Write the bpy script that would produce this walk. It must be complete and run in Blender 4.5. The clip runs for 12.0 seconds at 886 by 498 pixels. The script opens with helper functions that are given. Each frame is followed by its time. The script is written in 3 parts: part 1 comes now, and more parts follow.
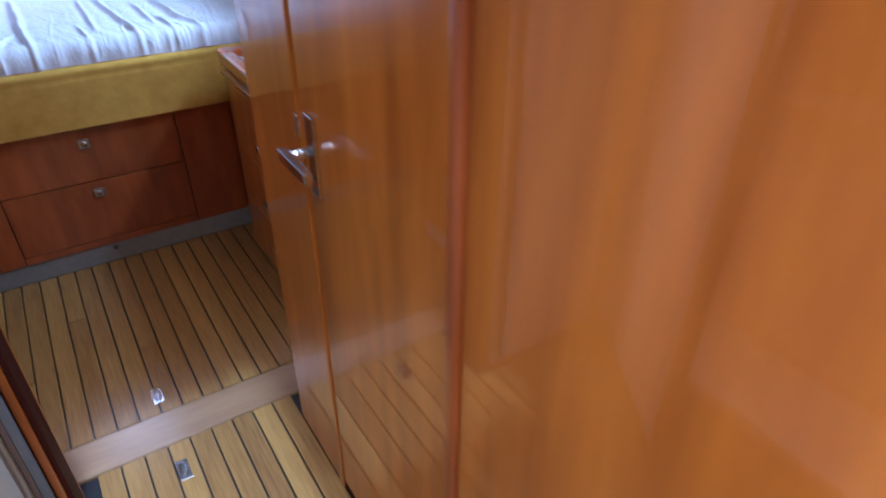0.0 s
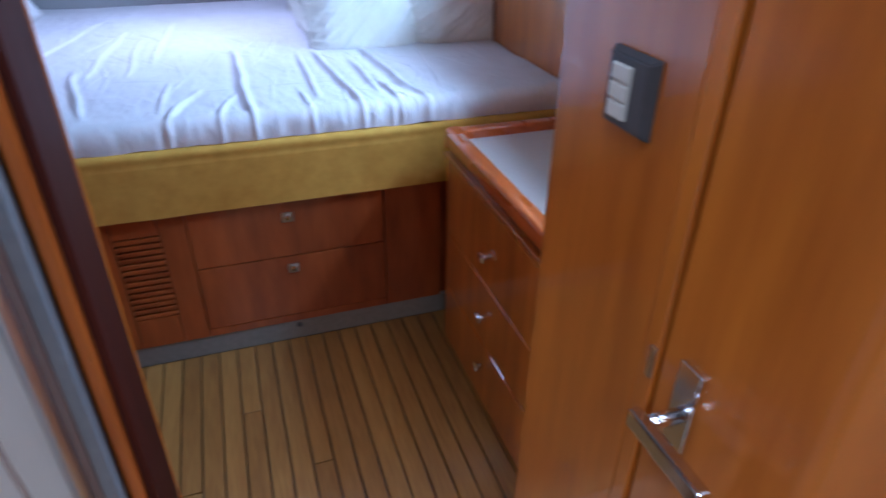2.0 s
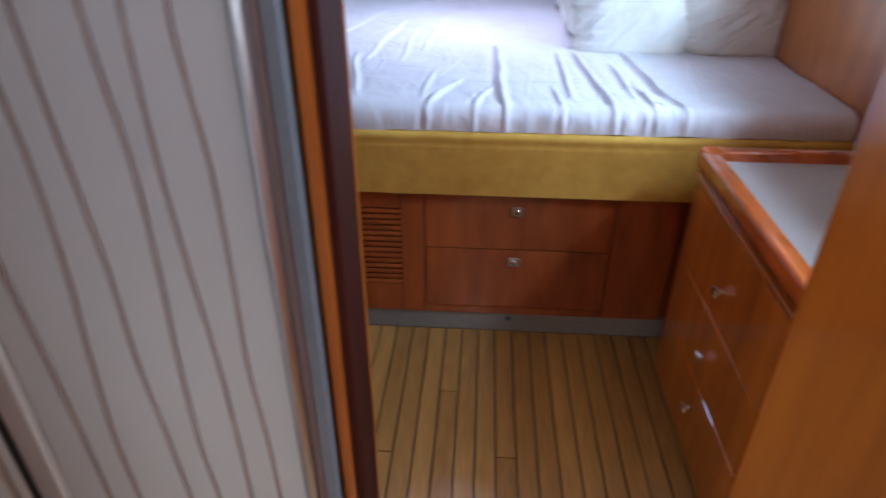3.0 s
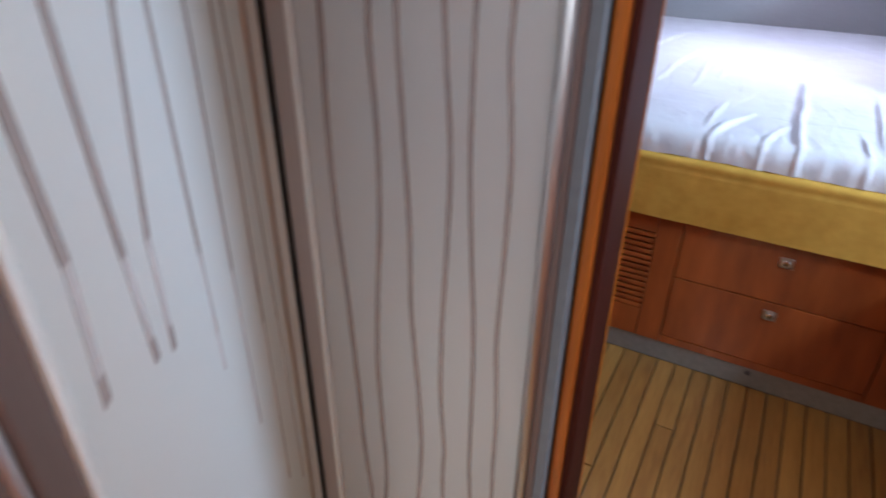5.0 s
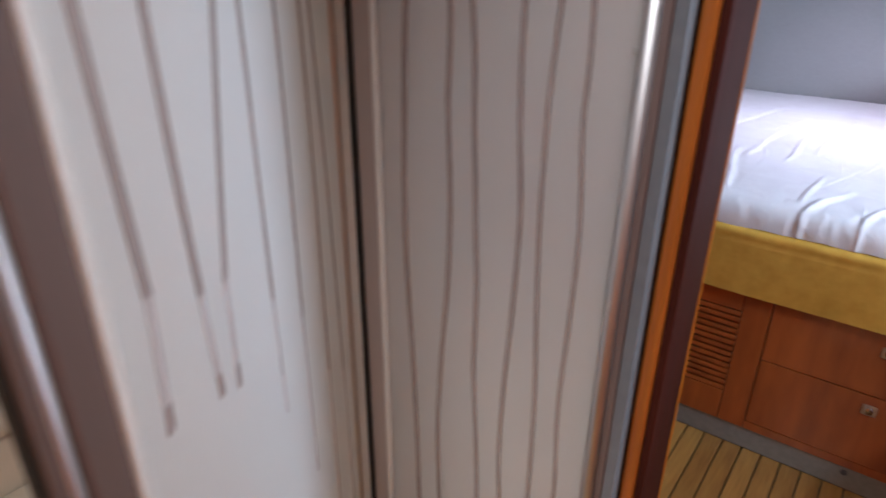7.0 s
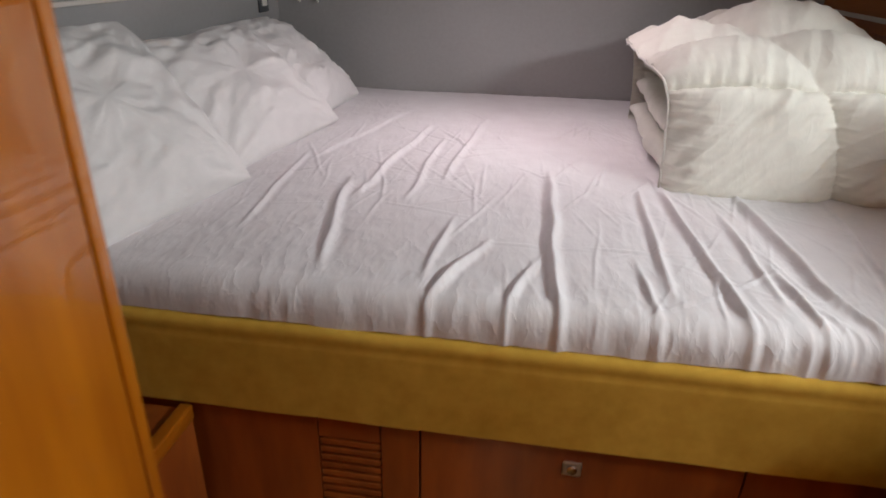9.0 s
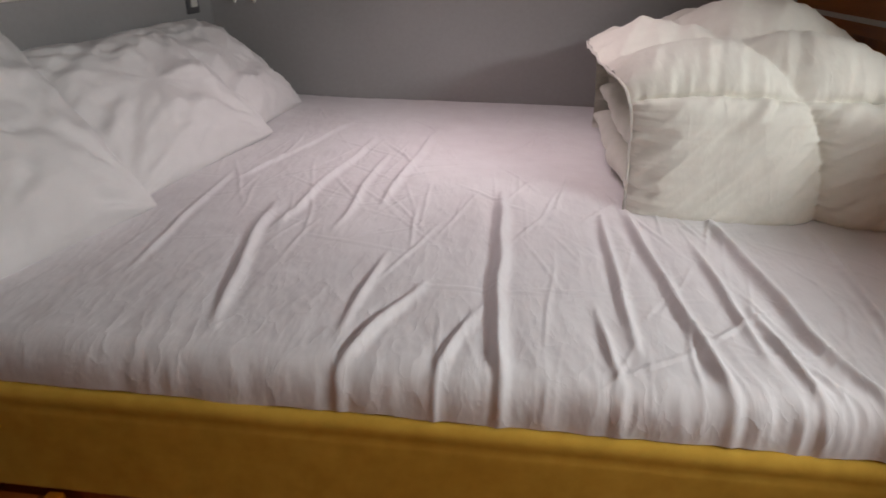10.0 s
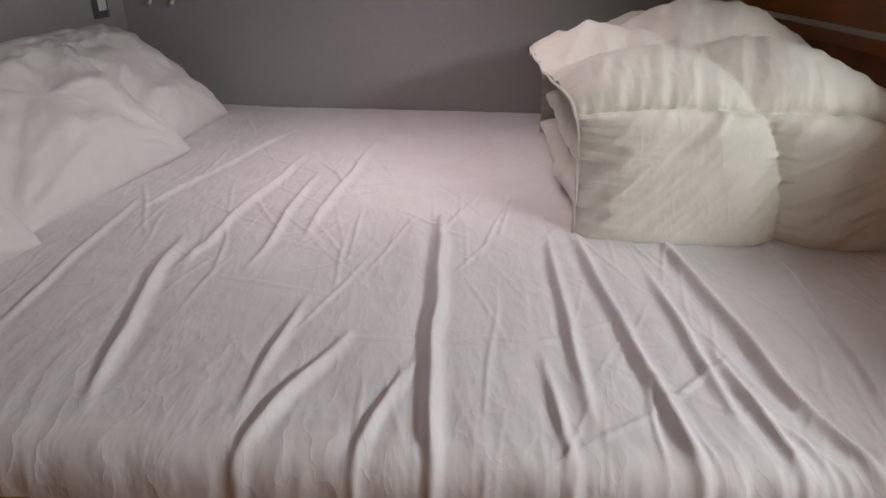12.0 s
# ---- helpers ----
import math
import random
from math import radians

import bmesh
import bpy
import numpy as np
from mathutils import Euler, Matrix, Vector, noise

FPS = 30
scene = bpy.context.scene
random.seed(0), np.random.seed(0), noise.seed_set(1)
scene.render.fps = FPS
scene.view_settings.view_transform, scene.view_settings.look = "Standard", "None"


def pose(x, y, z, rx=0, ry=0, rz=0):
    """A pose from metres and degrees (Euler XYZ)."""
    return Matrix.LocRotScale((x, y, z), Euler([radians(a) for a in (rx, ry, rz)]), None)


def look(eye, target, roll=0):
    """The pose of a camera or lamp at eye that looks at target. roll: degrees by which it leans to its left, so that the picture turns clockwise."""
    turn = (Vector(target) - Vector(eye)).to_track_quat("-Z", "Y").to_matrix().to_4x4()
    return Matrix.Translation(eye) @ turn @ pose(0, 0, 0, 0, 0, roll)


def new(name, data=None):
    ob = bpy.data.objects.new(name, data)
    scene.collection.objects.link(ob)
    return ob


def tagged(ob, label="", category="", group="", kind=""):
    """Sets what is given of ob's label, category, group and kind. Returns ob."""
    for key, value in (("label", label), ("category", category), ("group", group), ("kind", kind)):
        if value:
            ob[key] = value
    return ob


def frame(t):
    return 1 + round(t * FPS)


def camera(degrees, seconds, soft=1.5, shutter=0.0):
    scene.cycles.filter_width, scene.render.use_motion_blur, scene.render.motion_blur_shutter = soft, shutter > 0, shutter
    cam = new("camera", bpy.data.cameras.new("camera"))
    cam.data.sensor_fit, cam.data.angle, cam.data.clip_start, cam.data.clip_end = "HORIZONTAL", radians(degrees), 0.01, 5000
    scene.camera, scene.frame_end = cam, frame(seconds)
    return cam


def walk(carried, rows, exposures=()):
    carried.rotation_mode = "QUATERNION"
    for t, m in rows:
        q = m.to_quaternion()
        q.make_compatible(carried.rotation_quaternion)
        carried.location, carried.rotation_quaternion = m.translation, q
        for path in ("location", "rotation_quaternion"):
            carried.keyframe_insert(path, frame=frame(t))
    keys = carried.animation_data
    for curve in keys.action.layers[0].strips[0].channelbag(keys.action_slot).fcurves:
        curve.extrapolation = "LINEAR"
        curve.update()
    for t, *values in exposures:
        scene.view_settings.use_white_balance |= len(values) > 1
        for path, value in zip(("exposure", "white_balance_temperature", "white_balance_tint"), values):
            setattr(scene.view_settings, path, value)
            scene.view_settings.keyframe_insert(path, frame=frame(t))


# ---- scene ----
cam = camera(70.3, 12.0, 1.6, 0.5)
PATH = [
    (0, (0.036, 0.014, 1.524), (0.951, 1.408, 0.42), 0.6),
    (0.2, (0.022, 0.107, 1.557), (0.922, 1.516, 0.459), 0.7),
    (0.5, (0.023, 0.245, 1.58), (0.913, 1.672, 0.497), 0.7),
    (1, (0.026, 0.452, 1.57), (0.928, 1.886, 0.507), 1.0),
    (1.5, (0.032, 0.583, 1.57), (0.872, 2.067, 0.526), 1.0),
    (2, (-0.01, 0.627, 1.565), (0.547, 2.243, 0.526), 0.8),
    (2.5, (-0.019, 0.635, 1.562), (0.197, 2.331, 0.524), 0.4),
    (3, (-0.03, 0.647, 1.552), (-0.141, 2.353, 0.516), 0.2),
    (3.2, (-0.039, 0.657, 1.538), (-0.306, 2.347, 0.502), 0.2),
    (5, (-0.040, 0.565, 1.583), (-0.866, 2.076, 0.567), 0.54),
    (5.5, (-0.017, 0.527, 1.605), (-1.146, 1.886, 0.657), 0.90),
    (6, (-0.015, 0.536, 1.616), (-1.181, 1.914, 0.756), 1.04),
    (6.5, (-0.016, 0.526, 1.615), (-1.179, 1.904, 0.751), 1.07),
    (7, (-0.018, 0.565, 1.586), (-1.108, 2.014, 0.741), 0.40),
    (7.5, (-0.067, 0.804, 1.500), (-0.820, 2.457, 0.656), 0.50),
    (7.7, (-0.085, 0.930, 1.500), (-0.682, 2.628, 0.630), 1.00),
    (9.3, (-0.001, 1.657, 1.502), (-0.262, 3.449, 0.652), 1.3),
    (9.5, (0.018, 1.704, 1.502), (-0.245, 3.495, 0.651), 1.2),
    (10, (0.033, 1.817, 1.488), (-0.158, 3.616, 0.636), 1.2),
    (10.5, (0.07, 1.912, 1.471), (-0.043, 3.717, 0.618), 1.2),
    (11, (0.076, 1.98, 1.453), (0.018, 3.789, 0.601), 1.5),
    (11.5, (0.077, 1.997, 1.468), (0.015, 3.805, 0.614), 1.3),
    (12, (0.07, 1.999, 1.492), (0.013, 3.806, 0.637), 1.3),
]
walk(cam, [(t, look(eye, target, roll)) for t, eye, target, roll in PATH],
     [(0, 0.15, 4750, 9), (2.3, 0.22, 4800, 9), (3.2, 0.3, 5600, 10), (5.0, 0.45, 5700, 8), (6.5, 0.45, 6100, 11), (7.7, 0.2, 6600, 15), (9.3, -0.55, 8700, 15), (12, -0.85, 8700, 15)])

# ---------------------------------------------------------------- light
world = bpy.data.worlds.new("world")
world.use_nodes = True
scene.world = world
sky = world.node_tree.nodes.new("ShaderNodeTexSky")
sky.sky_type, sky.sun_disc, sky.sun_elevation, sky.sun_rotation = "NISHITA", False, radians(38), radians(90)
world.node_tree.links.new(sky.outputs[0], world.node_tree.nodes["Background"].inputs[0])
world.node_tree.nodes["Background"].inputs[1].default_value = 0.05


def area_lamp(name, m, sx, sy, watts, color, spread=180):
    data = bpy.data.lights.new(name, "AREA")
    data.shape, data.size, data.size_y, data.energy, data.color = "RECTANGLE", sx, sy, watts, color
    data.spread = radians(spread)
    ob = new(name, data)
    ob.matrix_world = m
    return ob


# daylight in the slim hull window and in the deck hatches above bed, passage and shower; the aft lamp is added fill
area_lamp("window_daylight", look((1.505, 2.28, 1.935), (0.10, 2.75, 0.85)), 1.10, 0.10, 52, (0.62, 0.80, 1.0))
area_lamp("passage_daylight", look((-0.03, 0.90, 2.045), (-0.03, 0.90, 0.0)), 0.60, 0.55, 2.9, (0.98, 0.98, 1.0), 104)
# warm fill added to brighten the near wall panel, no known source
area_lamp("aft_fill", look((-0.08, -0.25, 2.045), (-0.08, -0.25, 0.0)), 0.45, 0.45, 15, (1.0, 0.92, 0.78), 125)
area_lamp("cabin_daylight", look((-0.10, 3.76, 2.045), (-0.10, 3.76, 0.0)), 0.42, 0.42, 6.0, (0.78, 0.77, 1.0), 110)
area_lamp("shower_daylight", look((-1.25, 0.55, 2.045), (-1.25, 0.55, 0.0)), 0.45, 0.45, 2.0, (1.0, 0.97, 0.92))
sun = bpy.data.lights.new("sun", "SUN")
sun.energy, sun.angle, sun.color = 3.2, radians(4), (0.50, 0.72, 1.0)
new("sun", sun).matrix_world = look((0.0, 0.0, 10.0), (0.0, 2.2, 0.0))


# ---------------------------------------------------------------- materials
def material(name, color, rough=0.5, metal=0.0, coat=0.0, bump=0.0, scale=30.0, stretch=(1, 1, 1), dark=None, mix_scale=3.0,
             rand=0.0, ridge=0.0, spec=0.5, detail=6.0, contrast=(0.35, 0.65), coat_rough=0.04, coat_ior=1.5):
    """A painted, wooden, woven or metal surface: two colours mixed at two scales, relief, varnish."""
    m = bpy.data.materials.new(name)
    m.use_nodes = True
    nt = m.node_tree
    n, l = nt.nodes, nt.links
    b = n["Principled BSDF"]
    b.inputs["Roughness"].default_value = rough
    b.inputs["Metallic"].default_value = metal
    b.inputs["Coat Weight"].default_value = coat
    b.inputs["Coat Roughness"].default_value = coat_rough
    b.inputs["Coat IOR"].default_value = coat_ior
    b.inputs["Specular IOR Level"].default_value = spec
    co = n.new("ShaderNodeTexCoord")
    mp = n.new("ShaderNodeMapping")
    mp.inputs["Scale"].default_value = stretch
    l.new(co.outputs["Object"], mp.inputs[0])
    fine = n.new("ShaderNodeTexNoise")
    fine.inputs["Scale"].default_value, fine.inputs["Detail"].default_value = scale, detail
    broad = n.new("ShaderNodeTexNoise")
    broad.inputs["Scale"].default_value, broad.inputs["Detail"].default_value = mix_scale, 3.0
    l.new(mp.outputs[0], fine.inputs["Vector"])
    l.new(mp.outputs[0], broad.inputs["Vector"])
    add = n.new("ShaderNodeMath")
    add.operation = "ADD"
    half = n.new("ShaderNodeMath")
    half.operation = "MULTIPLY"
    half.inputs[1].default_value = 0.5
    l.new(fine.outputs[0], add.inputs[0])
    l.new(broad.outputs[0], add.inputs[1])
    l.new(add.outputs[0], half.inputs[0])
    last = half
    if rand:
        info = n.new("ShaderNodeObjectInfo")
        r = n.new("ShaderNodeMath")
        r.operation = "MULTIPLY_ADD"
        r.inputs[1].default_value, r.inputs[2].default_value = rand, -rand / 2
        s = n.new("ShaderNodeMath")
        s.operation = "ADD"
        l.new(info.outputs["Random"], r.inputs[0])
        l.new(half.outputs[0], s.inputs[0])
        l.new(r.outputs[0], s.inputs[1])
        last = s
        off = n.new("ShaderNodeVectorMath")
        off.operation = "ADD"
        l.new(co.outputs["Object"], off.inputs[0])
        l.new(info.outputs["Random"], off.inputs[1])
        l.new(off.outputs[0], mp.inputs[0])
    ramp = n.new("ShaderNodeValToRGB")
    e = ramp.color_ramp.elements
    e[0].position, e[1].position = contrast
    e[0].color = (*(dark or tuple(c * 0.75 for c in color)), 1)
    e[1].color = (*color, 1)
    l.new(last.outputs[0], ramp.inputs[0])
    l.new(ramp.outputs[0], b.inputs["Base Color"])
    if bump:
        bn = n.new("ShaderNodeBump")
        bn.inputs["Strength"].default_value, bn.inputs["Distance"].default_value = bump, 0.002
        l.new(fine.outputs[0], bn.inputs["Height"])
        l.new(bn.outputs[0], b.inputs["Normal"])
    if ridge:
        rn = n.new("ShaderNodeTexNoise")
        rn.inputs["Scale"].default_value, rn.inputs["Detail"].default_value, rn.inputs["Distortion"].default_value = 5.0, 3.0, 0.2
        rm = n.new("ShaderNodeMapping")
        rm.inputs["Scale"].default_value, rm.inputs["Rotation"].default_value = (3.6, 1.4, 2.0), (0, 0, 0.35)
        sub = n.new("ShaderNodeMath")
        sub.operation, sub.inputs[1].default_value = "SUBTRACT", 0.5
        ab = n.new("ShaderNodeMath")
        ab.operation = "ABSOLUTE"
        pw = n.new("ShaderNodeMath")
        pw.operation, pw.inputs[1].default_value = "POWER", 0.8
        rb = n.new("ShaderNodeBump")
        rb.invert = True
        rb.inputs["Strength"].default_value, rb.inputs["Distance"].default_value = ridge, 0.012
        l.new(co.outputs["Object"], rm.inputs[0])
        l.new(rm.outputs[0], rn.inputs["Vector"])
        l.new(rn.outputs[0], sub.inputs[0])
        l.new(sub.outputs[0], ab.inputs[0])
        l.new(ab.outputs[0], pw.inputs[0])
        l.new(pw.outputs[0], rb.inputs["Height"])
        if bump:
            l.new(bn.outputs[0], rb.inputs["Normal"])
        l.new(rb.outputs[0], b.inputs["Normal"])
    rr = n.new("ShaderNodeMapRange")
    rr.inputs["To Min"].default_value, rr.inputs["To Max"].default_value = rough * 0.8, min(1, rough * 1.25)
    l.new(broad.outputs[0], rr.inputs["Value"])
    l.new(rr.outputs[0], b.inputs["Roughness"])
    return m


CHERRY = material("varnished_cherry", (0.62, 0.190, 0.013), 0.30, coat=1.0, scale=7, stretch=(2.2, 2.2, 0.26), dark=(0.27, 0.058, 0.004), mix_scale=1.1, detail=4, contrast=(0.33, 0.66), bump=0.006, coat_rough=0.015, coat_ior=1.62)
CHERRY_X = material("varnished_cherry_lengthwise", (0.62, 0.190, 0.013), 0.30, coat=1.0, scale=7, stretch=(2.2, 0.26, 2.2), dark=(0.27, 0.058, 0.004), mix_scale=1.1, detail=4, contrast=(0.33, 0.66), bump=0.006, coat_rough=0.015, coat_ior=1.62)
CHERRY_DARK = material("dark_cherry", (0.42, 0.100, 0.020), 0.32, coat=0.6, scale=9, stretch=(2.4, 2.4, 0.5), dark=(0.22, 0.044, 0.009), mix_scale=1.5, rand=0.16, detail=4, coat_rough=0.12)
CASING = material("red_orange_casing", (0.42, 0.110, 0.014), 0.3, coat=0.6, scale=14, stretch=(4, 4, 0.2), dark=(0.20, 0.042, 0.006), coat_rough=0.05)
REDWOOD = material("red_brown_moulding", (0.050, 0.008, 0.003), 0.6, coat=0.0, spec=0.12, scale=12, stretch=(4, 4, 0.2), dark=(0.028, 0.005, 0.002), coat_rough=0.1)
ORANGE_WOOD = material("orange_varnished_rail", (0.66, 0.155, 0.020), 0.28, coat=1.0, scale=16, stretch=(3, 0.5, 3), dark=(0.46, 0.095, 0.014))
TEAK = material("varnished_teak", (0.43, 0.215, 0.046), 0.5, coat=0.6, scale=26, stretch=(5, 0.35, 5), dark=(0.20, 0.082, 0.016), mix_scale=2.2, rand=0.22, contrast=(0.26, 0.70), bump=0.03, coat_rough=0.20, coat_ior=1.45)
CAULK = material("black_caulking", (0.012, 0.010, 0.009), 0.4, coat=0.6, coat_rough=0.3)
PALE_WOOD = material("pale_cross_plank", (0.40, 0.215, 0.10), 0.34, coat=0.7, scale=26, stretch=(0.4, 6, 6), dark=(0.28, 0.14, 0.06), coat_rough=0.2)
SUEDE = material("yellow_suede", (0.72, 0.42, 0.075), 0.9, scale=26, dark=(0.52, 0.28, 0.040), mix_scale=2.2, bump=0.25, contrast=(0.30, 0.70), spec=0.2)
SHEET = material("white_cotton_sheet", (0.80, 0.77, 0.78), 0.85, scale=14, dark=(0.74, 0.70, 0.71), mix_scale=3, bump=0.2, spec=0.15, ridge=0.42)
DUVET = material("cream_white_down_cotton", (0.82, 0.79, 0.72), 0.8, scale=30, dark=(0.76, 0.73, 0.66), bump=0.2, spec=0.2, ridge=0.4)
PILLOW = material("white_pillowcase", (0.80, 0.77, 0.76), 0.85, scale=18, dark=(0.75, 0.72, 0.71), bump=0.15, spec=0.15, ridge=0.3)
GREY_WALL = material("grey_vinyl_lining", (0.335, 0.325, 0.32), 0.6, scale=60, dark=(0.31, 0.30, 0.295), bump=0.02)
GREY_KICK = material("grey_kick_strip", (0.26, 0.25, 0.22), 0.6, scale=50, dark=(0.20, 0.19, 0.17), bump=0.1)
WHITE_PAINT = material("beige_headlining", (0.31, 0.29, 0.26), 0.6, scale=40, dark=(0.27, 0.25, 0.225), bump=0.05)
GELCOAT = material("cream_gelcoat", (0.60, 0.55, 0.48), 0.28, scale=40, dark=(0.56, 0.51, 0.44), bump=0.03, coat=0.4)
LAMINATE = material("pale_grey_laminate", (0.62, 0.57, 0.53), 0.4, scale=80, dark=(0.56, 0.51, 0.47))
CHROME = material("chrome", (0.75, 0.75, 0.77), 0.12, metal=1.0, scale=60, dark=(0.65, 0.65, 0.67))
BRUSHED = material("brushed_steel", (0.62, 0.60, 0.58), 0.3, metal=1.0, scale=60, stretch=(1, 1, 0.05), dark=(0.5, 0.48, 0.46))
ALU = material("anodised_aluminium", (0.60, 0.57, 0.55), 0.42, metal=1.0, scale=40, stretch=(4, 4, 0.1), dark=(0.52, 0.49, 0.47))
ALU_DARK = material("brown_grey_profile", (0.20, 0.145, 0.125), 0.4, metal=0.4, scale=14, stretch=(4, 4, 0.1), dark=(0.165, 0.115, 0.098))
TAUPE = material("taupe_profile", (0.46, 0.40, 0.37), 0.35, metal=0.2, scale=40, stretch=(4, 4, 0.1), dark=(0.42, 0.36, 0.335))
GREY_PLASTIC = material("dark_grey_plastic", (0.075, 0.075, 0.08), 0.42, scale=80, dark=(0.06, 0.06, 0.065), bump=0.05)
PALE_PLASTIC = material("pale_switch_plastic", (0.72, 0.71, 0.66), 0.4, scale=80, dark=(0.66, 0.65, 0.60))
BLACK_RUBBER = material("black_rubber", (0.012, 0.012, 0.012), 0.55, scale=80)
STRIPE = material("clear_glass_line", (0.36, 0.30, 0.27), 0.2, scale=6, dark=(0.30, 0.245, 0.22), mix_scale=2)
GREY_STRIP = material("grey_felt_strip", (0.15, 0.145, 0.14), 0.75, scale=50, dark=(0.12, 0.118, 0.115), bump=0.1)
FAINT_STRIPE = material("faded_glass_line", (0.56, 0.51, 0.48), 0.25, scale=14, dark=(0.47, 0.42, 0.39), mix_scale=5)
VENT_SHADE = material("painted_vent_shade", (0.02, 0.012, 0.008), 0.8)
PIPING = material("cream_piping", (0.80, 0.76, 0.70), 0.7, scale=60)

FROST = bpy.data.materials.new("frosted_glass")
FROST.use_nodes = True
nt = FROST.node_tree
b = nt.nodes["Principled BSDF"]
b.inputs["Base Color"].default_value = (0.86, 0.845, 0.82, 1)
b.inputs["Roughness"].default_value = 0.22
tr = nt.nodes.new("ShaderNodeBsdfTranslucent")
tr.inputs[0].default_value = (0.80, 0.82, 0.79, 1)
mx = nt.nodes.new("ShaderNodeMixShader")
mx.inputs[0].default_value = 0.5
fn = nt.nodes.new("ShaderNodeTexNoise")
fn.inputs["Scale"].default_value = 220
fb = nt.nodes.new("ShaderNodeBump")
fb.inputs["Strength"].default_value, fb.inputs["Distance"].default_value = 0.08, 0.0005
nt.links.new(fn.outputs[0], fb.inputs["Height"])
nt.links.new(fb.outputs[0], b.inputs["Normal"])
nt.links.new(b.outputs[0], mx.inputs[1])
nt.links.new(tr.outputs[0], mx.inputs[2])
nt.links.new(mx.outputs[0], nt.nodes["Material Output"].inputs[0])

GLASS = bpy.data.materials.new("window_glass")
GLASS.use_nodes = True
gb = GLASS.node_tree.nodes["Principled BSDF"]
gb.inputs["Transmission Weight"].default_value, gb.inputs["Roughness"].default_value = 1.0, 0.02
gb.inputs["Base Color"].default_value = (0.9, 0.95, 1, 1)


# ---------------------------------------------------------------- mesh tools
def mesh_of(name, bm, mat, smooth=False):
    me = bpy.data.meshes.new(name)
    bmesh.ops.recalc_face_normals(bm, faces=bm.faces)
    bm.to_mesh(me)
    bm.free()
    me.materials.append(mat)
    if smooth:
        me.polygons.foreach_set("use_smooth", [True] * len(me.polygons))
    return me


def part(name, bm, mat, parent, label="", smooth=False):
    ob = new(name, mesh_of(name, bm, mat, smooth))
    ob.parent = parent
    if label:
        tagged(ob, label)
    return ob


def structure(name, bm, mat, label="", smooth=False, category=""):
    return tagged(new(name, mesh_of(name, bm, mat, smooth)), label, category, kind="structure")


def empty(name, label, category, at=(0, 0, 0), group="", kind=""):
    ob = new(name)
    ob.location = at
    bpy.context.view_layer.update()
    return tagged(ob, label, category, group, kind)


def box(x0, x1, y0, y1, z0, z1, bevel=0.0, segs=2, bm=None):
    """A box between two corners, its edges rounded."""
    own = bmesh.new()
    bmesh.ops.create_cube(own, size=1)
    for v in own.verts:
        v.co = Vector(((x0 + x1) / 2 + v.co.x * (x1 - x0), (y0 + y1) / 2 + v.co.y * (y1 - y0), (z0 + z1) / 2 + v.co.z * (z1 - z0)))
    if bevel:
        bmesh.ops.bevel(own, geom=own.edges[:], offset=bevel, segments=segs, profile=0.5, affect="EDGES")
    if bm is None:
        return own
    me = bpy.data.meshes.new("joined")
    own.to_mesh(me)
    own.free()
    bm.from_mesh(me)
    bpy.data.meshes.remove(me)
    return bm


def turned(bm, m):
    bmesh.ops.transform(bm, matrix=m, verts=bm.verts)
    return bm


def rod(p, q, r, segs=16):
    """A round bar from p to q."""
    p, q = Vector(p), Vector(q)
    bm = bmesh.new()
    bmesh.ops.create_cone(bm, cap_ends=True, segments=segs, radius1=r, radius2=r, depth=(q - p).length)
    return turned(bm, Matrix.Translation((p + q) / 2) @ (q - p).to_track_quat("Z", "Y").to_matrix().to_4x4())


def sweep(points, r, segs=8):
    """A round cord through points."""
    bm = bmesh.new()
    rings = []
    pts = [Vector(p) for p in points]
    for i, p in enumerate(pts):
        d = (pts[min(i + 1, len(pts) - 1)] - pts[max(i - 1, 0)]).normalized()
        a = d.cross(Vector((0.31, 0.52, 0.8))).normalized()
        c = d.cross(a)
        rings.append([bm.verts.new(p + r * (math.cos(k * 2 * math.pi / segs) * a + math.sin(k * 2 * math.pi / segs) * c)) for k in range(segs)])
    for r0, r1 in zip(rings, rings[1:]):
        for k in range(segs):
            bm.faces.new((r0[k], r0[(k + 1) % segs], r1[(k + 1) % segs], r1[k]))
    bm.faces.new(rings[0])
    bm.faces.new(rings[-1][::-1])
    return bm


def grid(nu, nv, f, close_u=False):
    """A sheet of nu x nv quads, each corner at f(u, v) with u, v from 0 to 1."""
    bm = bmesh.new()
    vs = [[bm.verts.new(f(i / nu, j / nv)) for j in range(nv + 1)] for i in range(nu + (0 if close_u else 1))]
    k = len(vs)
    for i in range(nu):
        for j in range(nv):
            bm.faces.new((vs[i][j], vs[(i + 1) % k][j], vs[(i + 1) % k][j + 1], vs[i][j + 1]))
    return bm


def fbm(x, y, z=0.0, octaves=4):
    return noise.fractal((x, y, z), 1.0, 2.0, octaves)


# ---------------------------------------------------------------- plan
WALL_X = 0.415           # face of the passage's wooden wall
CABIN_Y0, CABIN_Y1 = 1.27, 1.385   # bulkhead between passage and cabin
JAMB_X = -0.19
BED_Y, BACK_Y = 2.60, 4.58
LEFT_X, RIGHT_X = -1.285, 1.52
CEIL = 2.05
BOARD_LOW, BOARD_TOP, BED_TOP = 0.596, 0.817, 0.900
DRESS_X, DRESS_Y = 0.63, 2.465

